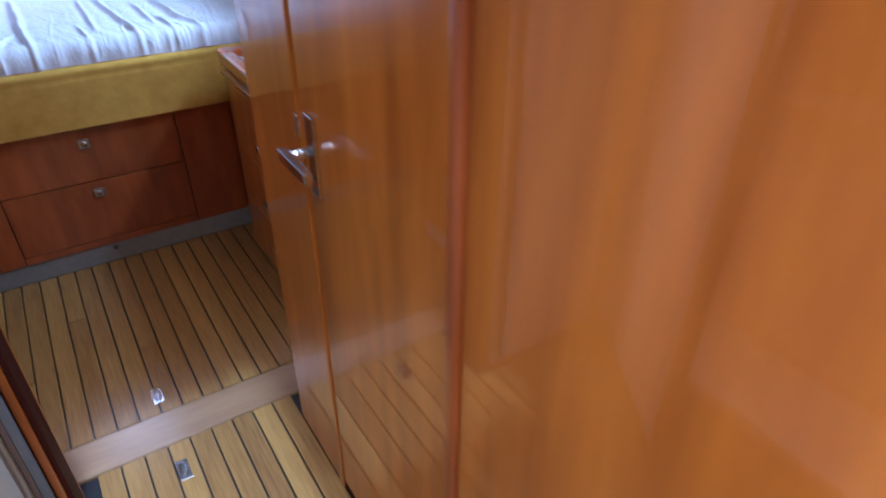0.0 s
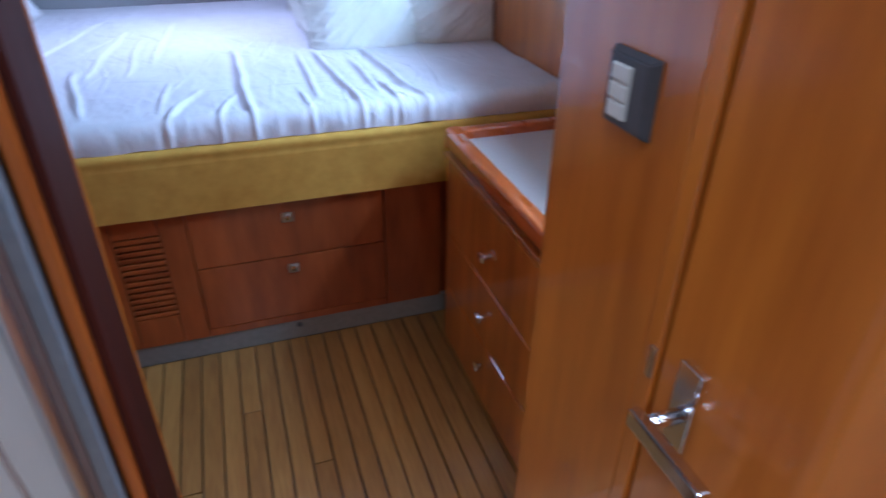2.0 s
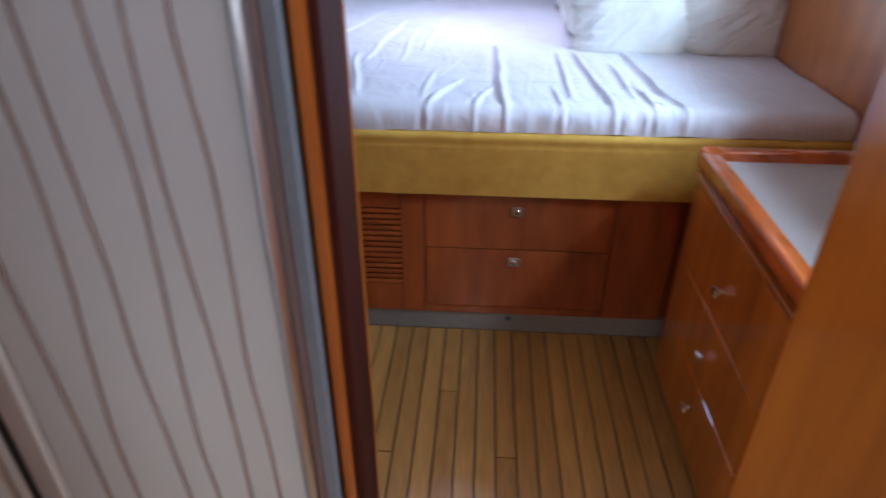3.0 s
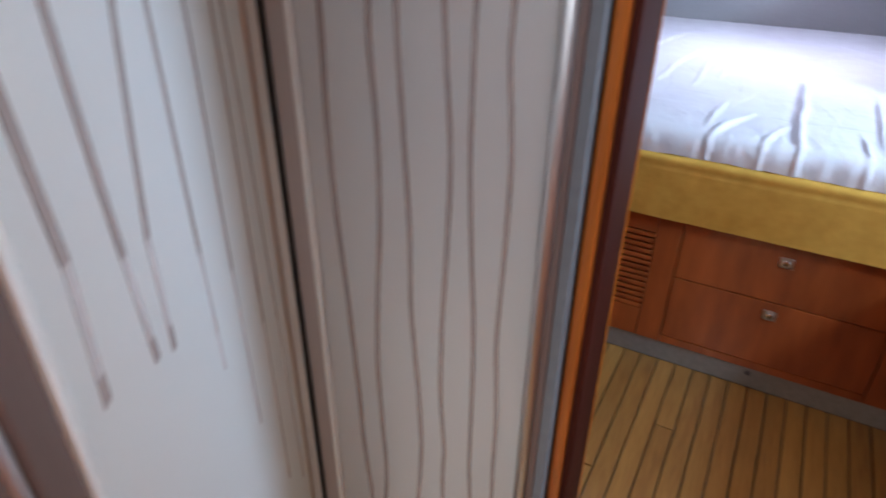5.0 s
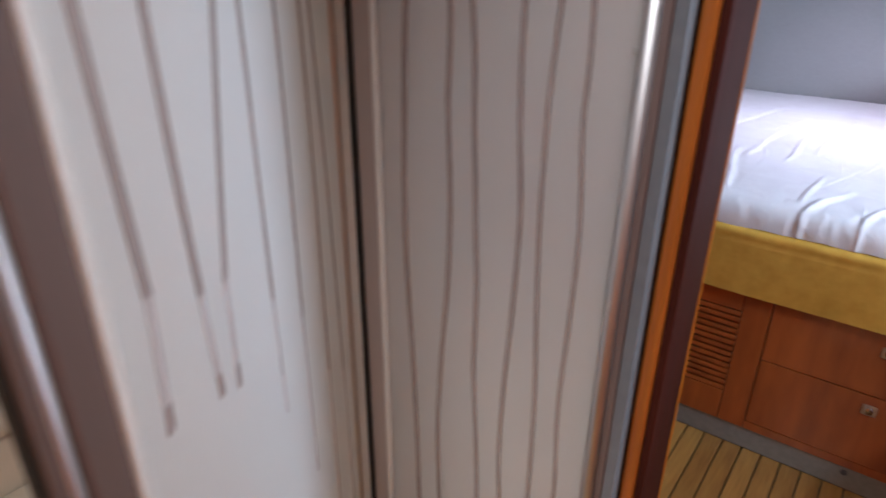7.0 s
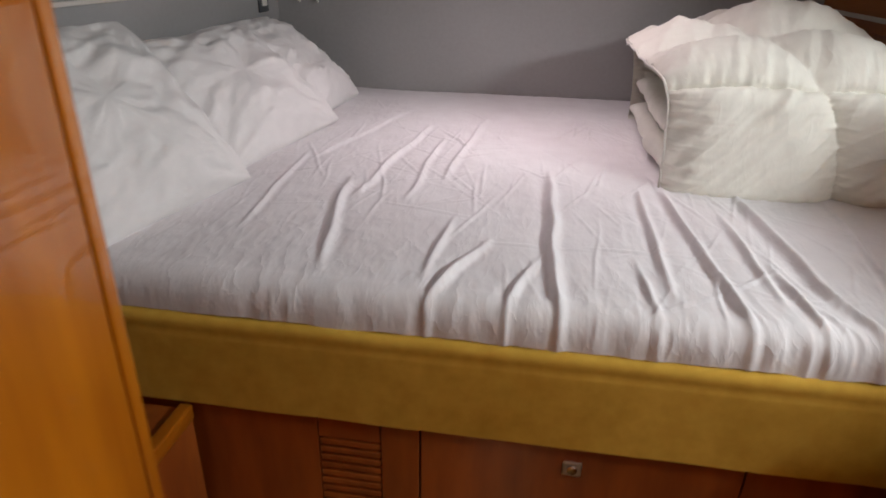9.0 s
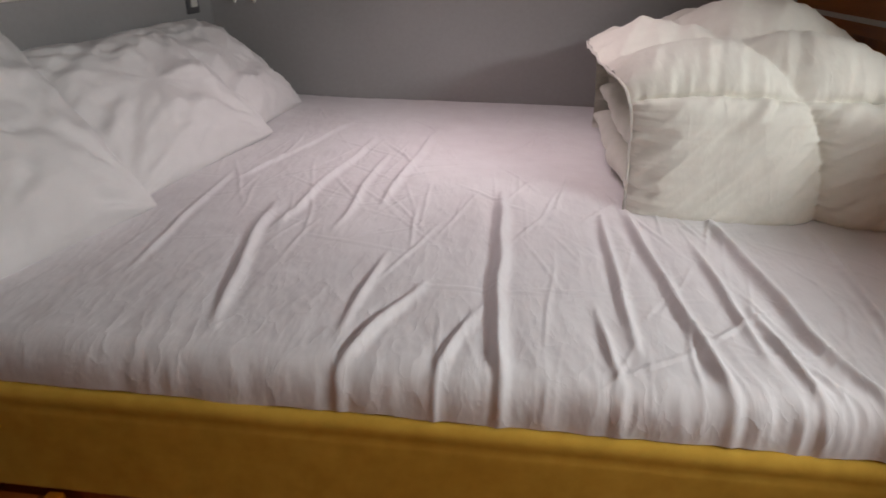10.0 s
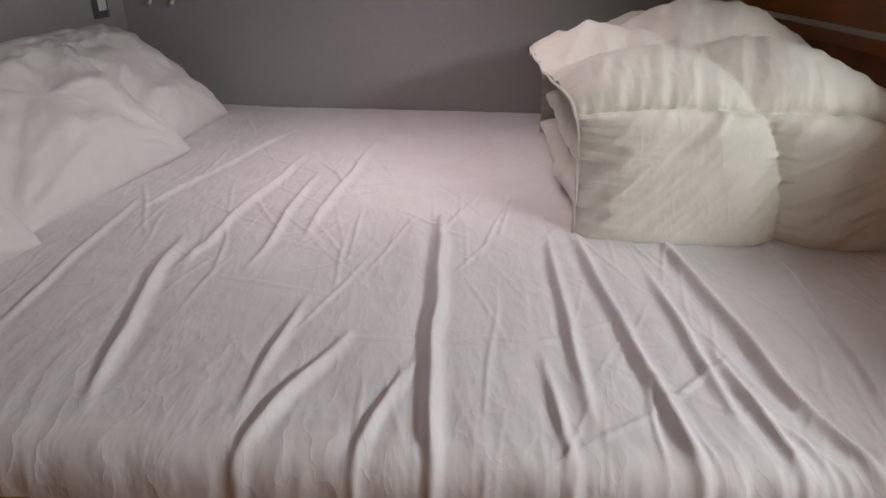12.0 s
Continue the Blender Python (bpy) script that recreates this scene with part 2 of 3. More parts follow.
# ---------------------------------------------------------------- shell
structure("floor", box(-2.1, 2.0, -1.6, 4.8, -0.06, -0.012), CAULK, "dark sole under the teak planks", category="floor")
HX0, HX1, HY0, HY1 = -0.235, 0.37, 0.58, 1.20
lid = box(-2.1, 2.0, -1.6, HY0, CEIL, CEIL + 0.06)
box(-2.1, 2.0, HY1, 4.8, CEIL, CEIL + 0.06, bm=lid)
box(-2.1, HX0, HY0, HY1, CEIL, CEIL + 0.06, bm=lid)
box(HX1, 2.0, HY0, HY1, CEIL, CEIL + 0.06, bm=lid)
structure("ceiling", lid, WHITE_PAINT, "beige vinyl headlining", category="ceiling")
structure("wall_back", box(LEFT_X - 0.05, RIGHT_X + 0.05, BACK_Y, BACK_Y + 0.05, 0, CEIL), GREY_WALL, "grey vinyl lined wall behind the bed", category="wall")
structure("wall_left", box(LEFT_X - 0.05, LEFT_X, CABIN_Y1, BACK_Y, 0, CEIL), GREY_WALL, "grey vinyl lined cabin side", category="wall")
hull = box(RIGHT_X, RIGHT_X + 0.05, CABIN_Y1, BACK_Y, 0, 1.86)
box(RIGHT_X, RIGHT_X + 0.05, CABIN_Y1, BACK_Y, 2.01, CEIL, bm=hull)
box(RIGHT_X, RIGHT_X + 0.05, CABIN_Y1, 1.58, 1.86, 2.01, bm=hull)
box(RIGHT_X, RIGHT_X + 0.05, 2.98, BACK_Y, 1.86, 2.01, bm=hull)
structure("wall_right", hull, WHITE_PAINT, "pale hull side with a slim window", category="wall")
hw = empty("window_1", "slim hull window with a metal frame", "window", (RIGHT_X, 2.28, 1.86), kind="structure")
wf = box(-0.008, 0.05, -0.72, 0.72, -0.015, 0.002, 0.003)
box(-0.008, 0.05, -0.72, 0.72, 0.148, 0.165, 0.003, bm=wf)
box(-0.008, 0.05, -0.72, -0.698, 0.002, 0.148, bm=wf)
box(-0.008, 0.05, 0.698, 0.72, 0.002, 0.148, bm=wf)
part("window_frame", wf, ALU, hw)
pane = part("pane", box(0.03, 0.036, -0.698, 0.698, 0.002, 0.148), GLASS, hw)
pane.visible_shadow = False
structure("wall_passage_end", box(-2.1, WALL_X + 0.1, -1.6, -1.55, 0, CEIL), CHERRY, "varnished cherry end wall of the passage", category="wall")
structure("wall_shower_back", box(-2.1, -2.05, -1.55, CABIN_Y0, 0, CEIL), GELCOAT, "cream moulded shower wall", category="wall")

# the wooden wall on the passage's side: panel by panel, with a door set in it
DOOR_Y0, DOOR_Y1 = 0.575, 1.072
structure("wall_core", box(WALL_X + 0.03, WALL_X + 0.07, -1.55, 1.385, 0, CEIL), CHERRY_DARK, "dark core behind the panels", category="wall")
structure("wall_passage_near", box(WALL_X - 0.006, WALL_X + 0.03, -1.55, DOOR_Y0 - 0.042, 0, CEIL, 0.002), CHERRY, "glossy varnished cherry wall panel", category="wall")
structure("trim_door_post", box(WALL_X - 0.016, WALL_X + 0.03, DOOR_Y0 - 0.040, DOOR_Y0 - 0.010, 0, CEIL, 0.008, 4), CHERRY_DARK, "rounded red-brown hinge post moulding", smooth=True, category="trim")
structure("trim_hinge_gap", box(WALL_X + 0.004, WALL_X + 0.03, DOOR_Y0 - 0.010, DOOR_Y0 - 0.002, 0.02, 1.9), BRUSHED, "long grey hinge strip", category="trim")
structure("wall_post", box(WALL_X, WALL_X + 0.03, DOOR_Y1 + 0.034, 1.385, 0, CEIL, 0.004, 3), CHERRY, "glossy varnished cherry bulkhead end", category="wall")
structure("trim_latch_side", box(WALL_X - 0.004, WALL_X + 0.03, DOOR_Y1 + 0.005, DOOR_Y1 + 0.032, 0, CEIL, 0.003), CHERRY, "narrow cherry door stop strip", category="trim")
structure("wall_post_return", box(WALL_X + 0.07, RIGHT_X, 1.345, 1.385, 0, CEIL), CHERRY, "cherry bulkhead behind the drawers", category="wall")
structure("wall_post_lining", box(WALL_X + 0.03, WALL_X + 0.07, 1.3852, 1.392, 0, CEIL), CHERRY, "cherry edge lining", category="trim")


def cabin_door():
    d = empty("door_1", "closed glossy varnished cherry door with a lever handle", "door", (WALL_X, DOOR_Y1, 0), kind="structure")
    o = Matrix.Translation((-WALL_X, -DOOR_Y1, 0))
    part("door_leaf", turned(box(WALL_X + 0.001, WALL_X + 0.03, DOOR_Y0, DOOR_Y1, 0.03, 1.90, 0.002), o), CHERRY, d)
    h = part("door_handle", turned(box(WALL_X - 0.006, WALL_X + 0.001, 1.004, 1.040, 0.950, 1.108, 0.002), o), CHROME, d, "chrome lever handle on a long plate")
    part("neck", turned(rod((WALL_X - 0.006, 1.022, 1.040), (WALL_X - 0.052, 1.022, 1.040), 0.0095), o), CHROME, h, smooth=True)
    part("lever", turned(box(WALL_X - 0.062, WALL_X - 0.046, 0.918, 1.040, 1.028, 1.052, 0.003), o), CHROME, h)
    part("keyhole", turned(rod((WALL_X - 0.0065, 1.022, 0.985), (WALL_X - 0.004, 1.022, 0.985), 0.006), o), BLACK_RUBBER, h)
    part("latch_plate", turned(box(WALL_X - 0.007, WALL_X - 0.003, 1.079, 1.089, 1.045, 1.090, 0.001), o), BRUSHED, d, "small steel strike plate")
    part("hinge", turned(box(WALL_X - 0.004, WALL_X + 0.004, 0.560, 0.580, 1.10, 1.18, 0.002), o), BRUSHED, d)
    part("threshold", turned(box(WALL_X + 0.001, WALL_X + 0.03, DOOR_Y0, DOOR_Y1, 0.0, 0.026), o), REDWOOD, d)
    part("head", turned(box(WALL_X + 0.001, WALL_X + 0.03, DOOR_Y0, DOOR_Y1, 1.904, CEIL), o), CHERRY, d)
    return d


cabin_door()


def switch_plate():
    s = empty("light_switch", "dark grey wall switch with three pale rocker keys", "switch", (WALL_X, 1.214, 1.352))
    bm = box(-0.012, 0.0, -0.046, 0.046, -0.046, 0.046)
    for v in bm.verts:
        if v.co.x < -0.006:
            v.co.y *= 0.80
            v.co.z *= 0.86
    bmesh.ops.bevel(bm, geom=bm.edges[:], offset=0.002, segments=2, affect="EDGES")
    part("frame", bm, GREY_PLASTIC, s)
    part("insert", box(-0.0145, -0.011, -0.010, 0.026, -0.030, 0.030, 0.001), PALE_PLASTIC, s)
    for k in range(3):
        z = -0.021 + k * 0.021
        part("rocker_key", box(-0.0175, -0.014, -0.008, 0.024, z - 0.0088, z + 0.0088, 0.0015), PALE_PLASTIC, s)
    return s


switch_plate()

# ---------------------------------------------------------------- cabin bulkhead and its jamb
structure("wall_bulkhead", box(-2.05, JAMB_X - 0.051, CABIN_Y0 + 0.012, CABIN_Y1, 0, CEIL), CHERRY_DARK, "cherry bulkhead beside the cabin doorway", category="wall")
structure("trim_jamb_casing", box(JAMB_X - 0.031, JAMB_X - 0.0115, CABIN_Y0 - 0.004, CABIN_Y0 + 0.009, 0, CEIL, 0.0055, 4), CASING, "rounded orange cherry door casing", smooth=True, category="trim")
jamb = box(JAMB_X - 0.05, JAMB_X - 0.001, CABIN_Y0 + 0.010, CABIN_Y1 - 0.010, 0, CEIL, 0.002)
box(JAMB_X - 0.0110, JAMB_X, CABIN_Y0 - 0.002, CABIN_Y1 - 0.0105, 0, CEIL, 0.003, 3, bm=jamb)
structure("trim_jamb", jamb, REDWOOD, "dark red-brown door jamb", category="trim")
structure("trim_jamb_inner", box(JAMB_X - 0.05, JAMB_X + 0.001, CABIN_Y1 - 0.010, CABIN_Y1 - 0.003, 0, CEIL, 0.003, 3), CHERRY, "orange cherry inner casing", smooth=True, category="trim")
structure("trim_door_head", box(JAMB_X, WALL_X, CABIN_Y0, CABIN_Y1, 1.86, CEIL), CHERRY, "cherry head above the doorway", category="trim")


# ---------------------------------------------------------------- shower screen
def wavy_line(pts, w, thick, place):
    """A thin strip along points (s, z) of a panel; place(s, z, d) puts them in the world."""
    bm = bmesh.new()
    rows = []
    for (s, z) in pts:
        rows.append([bm.verts.new(place(s + a, z, d)) for a, d in ((-w / 2, 0), (-w / 2, thick), (w / 2, thick), (w / 2, 0))])
    for a, c in zip(rows, rows[1:]):
        for k in range(4):
            bm.faces.new((a[k], a[(k + 1) % 4], c[(k + 1) % 4], c[k]))
    bm.faces.new(rows[0])
    bm.faces.new(rows[-1][::-1])
    return bm


def fixed_screen():
    y = 1.24
    s = empty("shower_screen", "fixed frosted glass shower screen with wavy vertical lines and metal profiles", "shower screen", (-0.45, y, 0))
    o = Matrix.Translation((0.45, -y, 0))
    part("glass_panel", turned(box(-0.640, -0.258, y, y + 0.006, 0.03, 1.92), o), FROST, s, "frosted glass pane")
    # each line: where it runs at six even heights from knee to shoulder
    for k, row in enumerate(((-0.578, -0.582, -0.588, -0.596, -0.598, -0.594), (-0.531, -0.534, -0.527, -0.516, -0.513, -0.519),
                             (-0.449, -0.455, -0.464, -0.464, -0.470, -0.476), (-0.403, -0.411, -0.409, -0.402, -0.399, -0.408),
                             (-0.354, -0.354, -0.356, -0.364, -0.370, -0.370), (-0.310, -0.311, -0.318, -0.315, -0.314, -0.324))):
        pts = []
        for i in range(90):
            z = 0.05 + i * 1.85 / 89
            p = max(0.0, min(4.999, (z - 0.72) / 0.14))
            n = int(p)
            q = [row[max(0, min(5, n + d))] for d in (-1, 0, 1, 2)]
            h = p - n
            x = q[1] + 0.5 * h * (q[2] - q[0] + h * (2 * q[0] - 5 * q[1] + 4 * q[2] - q[3] + h * (3 * (q[1] - q[2]) + q[3] - q[0])))
            fade = max(0.0, 0.72 - z, z - 1.42)
            x += 0.011 * min(1.0, fade / 0.2) * math.sin(fade * 8 + k * 1.7)
            pts.append((x, z))
        part("wavy_line", turned(wavy_line(pts, 0.0098 - 0.0006 * k, 0.0012, lambda q, z, d: Vector((q, y - d, z))), o), STRIPE, s)
    part("left_profile", turned(box(-0.6815, -0.646, y - 0.010, y + 0.018, 0.0, 1.94, 0.002), o), TAUPE, s, "grey brown metal profile")
    part("bright_edge", turned(box(-0.6455, -0.6385, y - 0.0125, y - 0.002, 0.0, 1.94, 0.001), o), PALE_PLASTIC, s, "thin bright glazing bead")
    part("rubber_seal", turned(box(-0.690, -0.682, y - 0.016, y + 0.004, 0.0, 1.94, 0.002), o), BLACK_RUBBER, s)
    part("hinge_post", turned(box(-0.713, -0.6905, y - 0.014, y + 0.012, 0.0, 1.94, 0.004, 3), o), PALE_PLASTIC, s, "white rounded hinge post")
    part("right_profile", turned(rod((-0.2585, y - 0.004, 0), (-0.2585, y - 0.004, 1.94), 0.0095), o), ALU, s, "bright rounded metal profile", smooth=True)
    part("channel", turned(box(-0.249, -0.2375, y - 0.004, y + 0.022, 0.0, 1.94, 0.002), o), ALU_DARK, s)
    part("wall_channel", turned(box(-0.237, -0.2215, y - 0.003, y + 0.0215, 0.0, 1.94, 0.001), o), GREY_STRIP, s, "grey strip beside the casing")
    part("clip", turned(box(-0.2745, -0.2695, y - 0.004, y, 1.492, 1.499, 0.0008), o), PALE_PLASTIC, s)
    part("sill", turned(box(-0.70, -0.2315, y - 0.012, y + 0.02, 0.0, 0.03, 0.002), o), ALU, s)
    return s


fixed_screen()
A = Vector((-0.716, 1.225, 0))
B = Vector((-0.4185, 0.7205, 0))
DOOR_DIR = (B - A).normalized()
DOOR_OUT = Vector((DOOR_DIR.y, -DOOR_DIR.x, 0))
if DOOR_OUT.x < 0:
    DOOR_OUT = -DOOR_OUT


def swing_door():
    L = (B - A).length
    s = empty("shower_door", "open frosted glass shower door with fading vertical lines in a metal frame", "shower door", (A.x, A.y, 0))
    turn = Matrix(((DOOR_DIR.x, DOOR_OUT.x, 0, 0), (DOOR_DIR.y, DOOR_OUT.y, 0, 0), (0, 0, 1, 0), (0, 0, 0, 1)))

    def put(name, bm, mat, label="", smooth=False):
        return part(name, turned(bm, turn), mat, s, label, smooth)

    put("glass_panel", box(0.012, L + 0.010, -0.006, 0.0, 0.05, 1.92), FROST, "frosted glass pane")
    # the lines: where they run at shoulder height and lower down, where the full tone ends and where the faded rest ends
    for k, (q0, q1, zfull, q2, zend, w) in enumerate(((0.548, 0.540, 1.353, 0.547, 1.228, 0.0125), (0.473, 0.465, 1.314, 0.457, 1.197, 0.0115),
                                                      (0.362, 0.416, 1.304, 0.420, 1.181, 0.0100), (0.316, 0.312, 1.226, 0.309, 1.060, 0.0085),
                                                      (0.223, 0.225, 1.150, 0.225, 0.880, 0.0080), (0.139, 0.135, 1.000, 0.134, 0.650, 0.0075),
                                                      (0.100, 0.062, 0.950, 0.050, 0.550, 0.0070))):
        def run(z):
            if z > zfull:
                return q1 + (q0 - q1) * min(1.25, (z - zfull) / (1.57 - zfull)) + 0.003 * math.sin(z * 9 + k)
            return q2 + (q1 - q2) * (z - zend) / (zfull - zend) + 0.003 * math.sin(zfull * 9 + k)

        full = [(run(zfull + i * (1.90 - zfull) / 49), zfull + i * (1.90 - zfull) / 49) for i in range(50)]
        rest = [(run(zend + i * (zfull - 0.0005 - zend) / 19), zend + i * (zfull - 0.0005 - zend) / 19) for i in range(20)]
        put("line", wavy_line(full, w, 0.0012, lambda a, z, d: Vector((a, d, z))), STRIPE)
        put("faded_line", wavy_line(rest, w * 0.92, 0.0010, lambda a, z, d: Vector((a, d, z))), FAINT_STRIPE, "paler worn end of a line")
        if k < 3:
            put("line_mark", wavy_line([(run(zend + 0.004 + j * 0.006), zend + 0.004 + j * 0.006) for j in range(5)], w * 0.9, 0.0016, lambda a, z, d: Vector((a, d, z))), STRIPE)
    put("hinge_profile", box(-0.004, 0.012, -0.014, 0.004, 0.03, 1.94, 0.003), ALU, "bright metal hinge profile")
    # white edge paints the metal's highlight, brown flat paints the wood it mirrors
    put("inner_edge", box(L + 0.006, L + 0.020, -0.010, 0.010, 0.03, 1.94, 0.003), PALE_PLASTIC, "edge strip painted white as the profile's highlight")
    put("frame_flat", box(L + 0.020, L + 0.058, -0.012, 0.006, 0.03, 1.94, 0.003), ALU_DARK, "metal profile with mirrored wood tinted into its colour")
    put("frame_round", rod((L + 0.0665, -0.004, 0.03), (L + 0.0665, -0.004, 1.94), 0.0085), ALU, "satin rounded profile", True)
    put("frame_end", box(L + 0.074, L + 0.086, -0.012, 0.004, 0.03, 1.94, 0.002), ALU_DARK)
    put("rubber_seal", box(L + 0.086, L + 0.0900, -0.008, 0.002, 0.03, 1.94, 0.002), BLACK_RUBBER)
    put("top_rail", box(0.012, L + 0.006, -0.012, 0.008, 1.92, 1.94, 0.002), ALU)
    put("foot_rail", box(0.012, L + 0.006, -0.012, 0.008, 0.0, 0.05, 0.002), ALU)
    return s


swing_door()
structure("shower_curb", box(-0.76, -0.705, -1.54, 1.21, -0.012, 0.055, 0.008, 3), GELCOAT, "raised cream curb of the shower tray", smooth=True, category="trim")
structure("shower_tray", box(-2.05, -0.765, -1.55, CABIN_Y0, -0.012, 0.02, 0.004), GELCOAT, "cream moulded shower tray floor", category="floor")


def washbasin():
    """The moulded vanity behind the open door, with its mixer tap."""
    v = empty("vanity_unit", "cream moulded gelcoat vanity with a rounded step", "vanity", (-1.45, 0.45, 0.0))
    o = Matrix.Translation((1.45, -0.45, 0))
    part("cabinet", turned(box(-2.04, -1.185, -0.60, 1.255, 0.021, 0.80, 0.02, 4), o), GELCOAT, v, smooth=True)
    part("counter", turned(box(-2.04, -1.160, -0.60, 1.262, 0.80, 0.858, 0.022, 5), o), GELCOAT, v, smooth=True)
    part("lower_ledge", turned(box(-1.185, -1.095, -0.60, 1.255, 0.021, 0.68, 0.018, 4), o), GELCOAT, v, smooth=True)
    t = empty("mixer_tap", "square chrome mixer tap on a flat plate", "tap", (-1.328, 0.930, 0.858))
    part("base_plate", box(-0.062, 0.055, -0.086, 0.086, 0.0, 0.006, 0.0015), CHROME, t)
    part("post", rod((0.0, -0.040, 0.006), (0.0, -0.040, 0.036), 0.021, 20), CHROME, t, smooth=True)
    part("knob", turned(box(-0.021, 0.021, -0.021, 0.021, 0.034, 0.066, 0.003), Matrix.Translation((0, -0.040, 0)) @ pose(0, 0, 0, 6, 0, 22)), CHROME, t)
    part("spout_post", box(-0.02, 0.02, 0.020, 0.060, 0.006, 0.085, 0.003), CHROME, t)
    part("spout", box(-0.022, 0.13, 0.018, 0.062, 0.078, 0.104, 0.004), CHROME, t)
    return v


washbasin()
structure("shower_splashback", box(-2.04, -1.540, -1.54, 1.255, 0.858, CEIL - 0.004, 0.01, 3), GELCOAT, "cream moulded wall behind the tap", category="wall")
structure("shower_wall_side", box(-2.05, -0.70, 1.262, CABIN_Y0 + 0.012, 0.0, CEIL), GELCOAT, "cream moulded shower wall", category="wall")

# ---------------------------------------------------------------- bed
def bed_base():
    b = empty("bed_base", "dark cherry bed base with drawers, vent and yellow suede front", "bed", (0, BED_Y, 0))
    o = Matrix.Translation((0, -BED_Y, 0))
    y0, y1 = BED_Y, BED_Y + 0.02
    part("carcass", turned(box(-1.28, 1.14, y1 + 0.004, BACK_Y - 0.004, 0.02, BOARD_TOP - 0.006), o), CHERRY_DARK, b)
    part("right_panel", turned(box(0.444, 0.66, y0, y1, 0.085, BOARD_LOW + 0.02, 0.001), o), CHERRY_DARK, b)
    part("left_panel", turned(box(-1.28, -0.452, y0, y1, 0.085, BOARD_LOW + 0.02, 0.001), o), CHERRY_DARK, b)
    part("vent_stile", turned(box(-0.308, -0.224, y0, y1, 0.085, BOARD_LOW + 0.02, 0.001), o), CHERRY_DARK, b)
    part("vent_rail", turned(box(-0.449, -0.311, y0, y1, 0.085, 0.204, 0.001), o), CHERRY_DARK, b)
    part("vent_head", turned(box(-0.449, -0.311, y0, y1, 0.528, BOARD_LOW + 0.02, 0.001), o), CHERRY_DARK, b)
    slat = mesh_of("slat", turned(box(-0.449, -0.311, y0, y1, 0.0, 0.0155, 0.0012, 1), o), CHERRY_DARK)
    for k in range(14):
        ob = new("slat", slat)
        ob.parent, ob.location = b, (0, 0, 0.2075 + k * 0.0230)
    # near-black backing paints the shade seen between the slats
    part("vent_shadow_box", turned(box(-0.449, -0.311, y1 - 0.004, y1 + 0.003, 0.204, 0.528), o), VENT_SHADE, b)
    for name, z0, z1, zk in (("drawer", 0.375, BOARD_LOW + 0.02, 0.530), ("drawer", 0.118, 0.371, 0.323)):
        d = part(name, turned(box(-0.219, 0.439, y0 - 0.001, y1, z0, z1, 0.0015), o), CHERRY_DARK, b)
        k = part("push_lock", turned(box(0.082, 0.122, y0 - 0.006, y0 - 0.001, zk - 0.018, zk + 0.018, 0.004, 3), o), BRUSHED, d, "square satin metal push lock")
        part("lock_button", turned(rod((0.102, y0 - 0.010, zk), (0.102, y0 - 0.006, zk), 0.011), o), CHROME, k, smooth=True)
    part("bottom_rail", turned(box(-0.222, 0.442, y0, y1, 0.085, 0.1155, 0.001), o), CHERRY_DARK, b)
    part("kick_strip", turned(box(-1.28, 0.70, y0 + 0.004, y1 + 0.004, 0.0, 0.083, 0.002), o), GREY_KICK, b, "grey kick strip")
    part("kick_plug", turned(rod((0.095, y0 + 0.001, 0.062), (0.095, y0 + 0.006, 0.062), 0.010), o), GREY_PLASTIC, b)

    def fascia(u, v):
        # the padded board: a soft roll on top, slightly wavy face
        x = -1.275 + u * 2.41
        a = v * 5.0
        if a < 3:
            z, y = BOARD_LOW + a / 3 * (BOARD_TOP - BOARD_LOW - 0.02), 0.0
        elif a < 4:
            t = (a - 3) * math.pi / 2
            z, y = BOARD_TOP - 0.02 + 0.02 * math.sin(t), 0.02 * (1 - math.cos(t))
        else:
            z, y = BOARD_TOP, 0.02 + (a - 4) * 0.06
        groove = -0.003 * math.exp(-((z - (BOARD_TOP - 0.035)) / 0.004) ** 2) if a < 3.0 else 0.0
        return Vector((x, -0.020 + y - groove + 0.0018 * fbm(x * 5, z * 8, 1.0), z + 0.0015 * fbm(x * 4, 3.0)))

    part("fascia", grid(160, 40, fascia), SUEDE, b, "yellow suede covered front board", True)
    part("fascia_back", turned(box(-1.275, 1.135, BED_Y - 0.012, BED_Y, BOARD_LOW, BOARD_TOP - 0.03), o), SUEDE, b)
    return b


bed_base()

CREASES = [(0.02, 3.36, 0.04, 2.60), (-0.55, 3.2, -0.47, 2.77), (-0.44, 3.84, -0.5, 3.19), (-0.35, 3.68, -0.36, 3.2), (-0.23, 4.01, -0.28, 3.36),
           (-0.14, 2.83, -0.22, 2.61), (0.27, 3.25, 0.27, 2.77), (0.34, 3.28, 0.39, 2.60), (0.53, 3.28, 0.57, 2.77), (0.22, 2.8, 0.23, 2.65),
           (-0.02, 2.76, -0.07, 2.6), (-0.22, 2.95, -0.23, 2.77), (0.46, 3.10, 0.47, 2.78), (-0.76, 3.42, -0.72, 2.94), (0.76, 3.27, 0.71, 2.78),
           (-0.57, 4.12, -0.72, 3.47), (0.57, 2.77, 0.62, 2.60), (0.50, 2.84, 0.52, 2.62)]
CREASE_AMP = (0.017, 0.014, 0.012, 0.010, 0.012, 0.013, 0.012, 0.015, 0.018, 0.010, 0.010, 0.010, 0.013, 0.008, 0.009, 0.008, 0.014, 0.012)
fold_rng = random.Random(11)
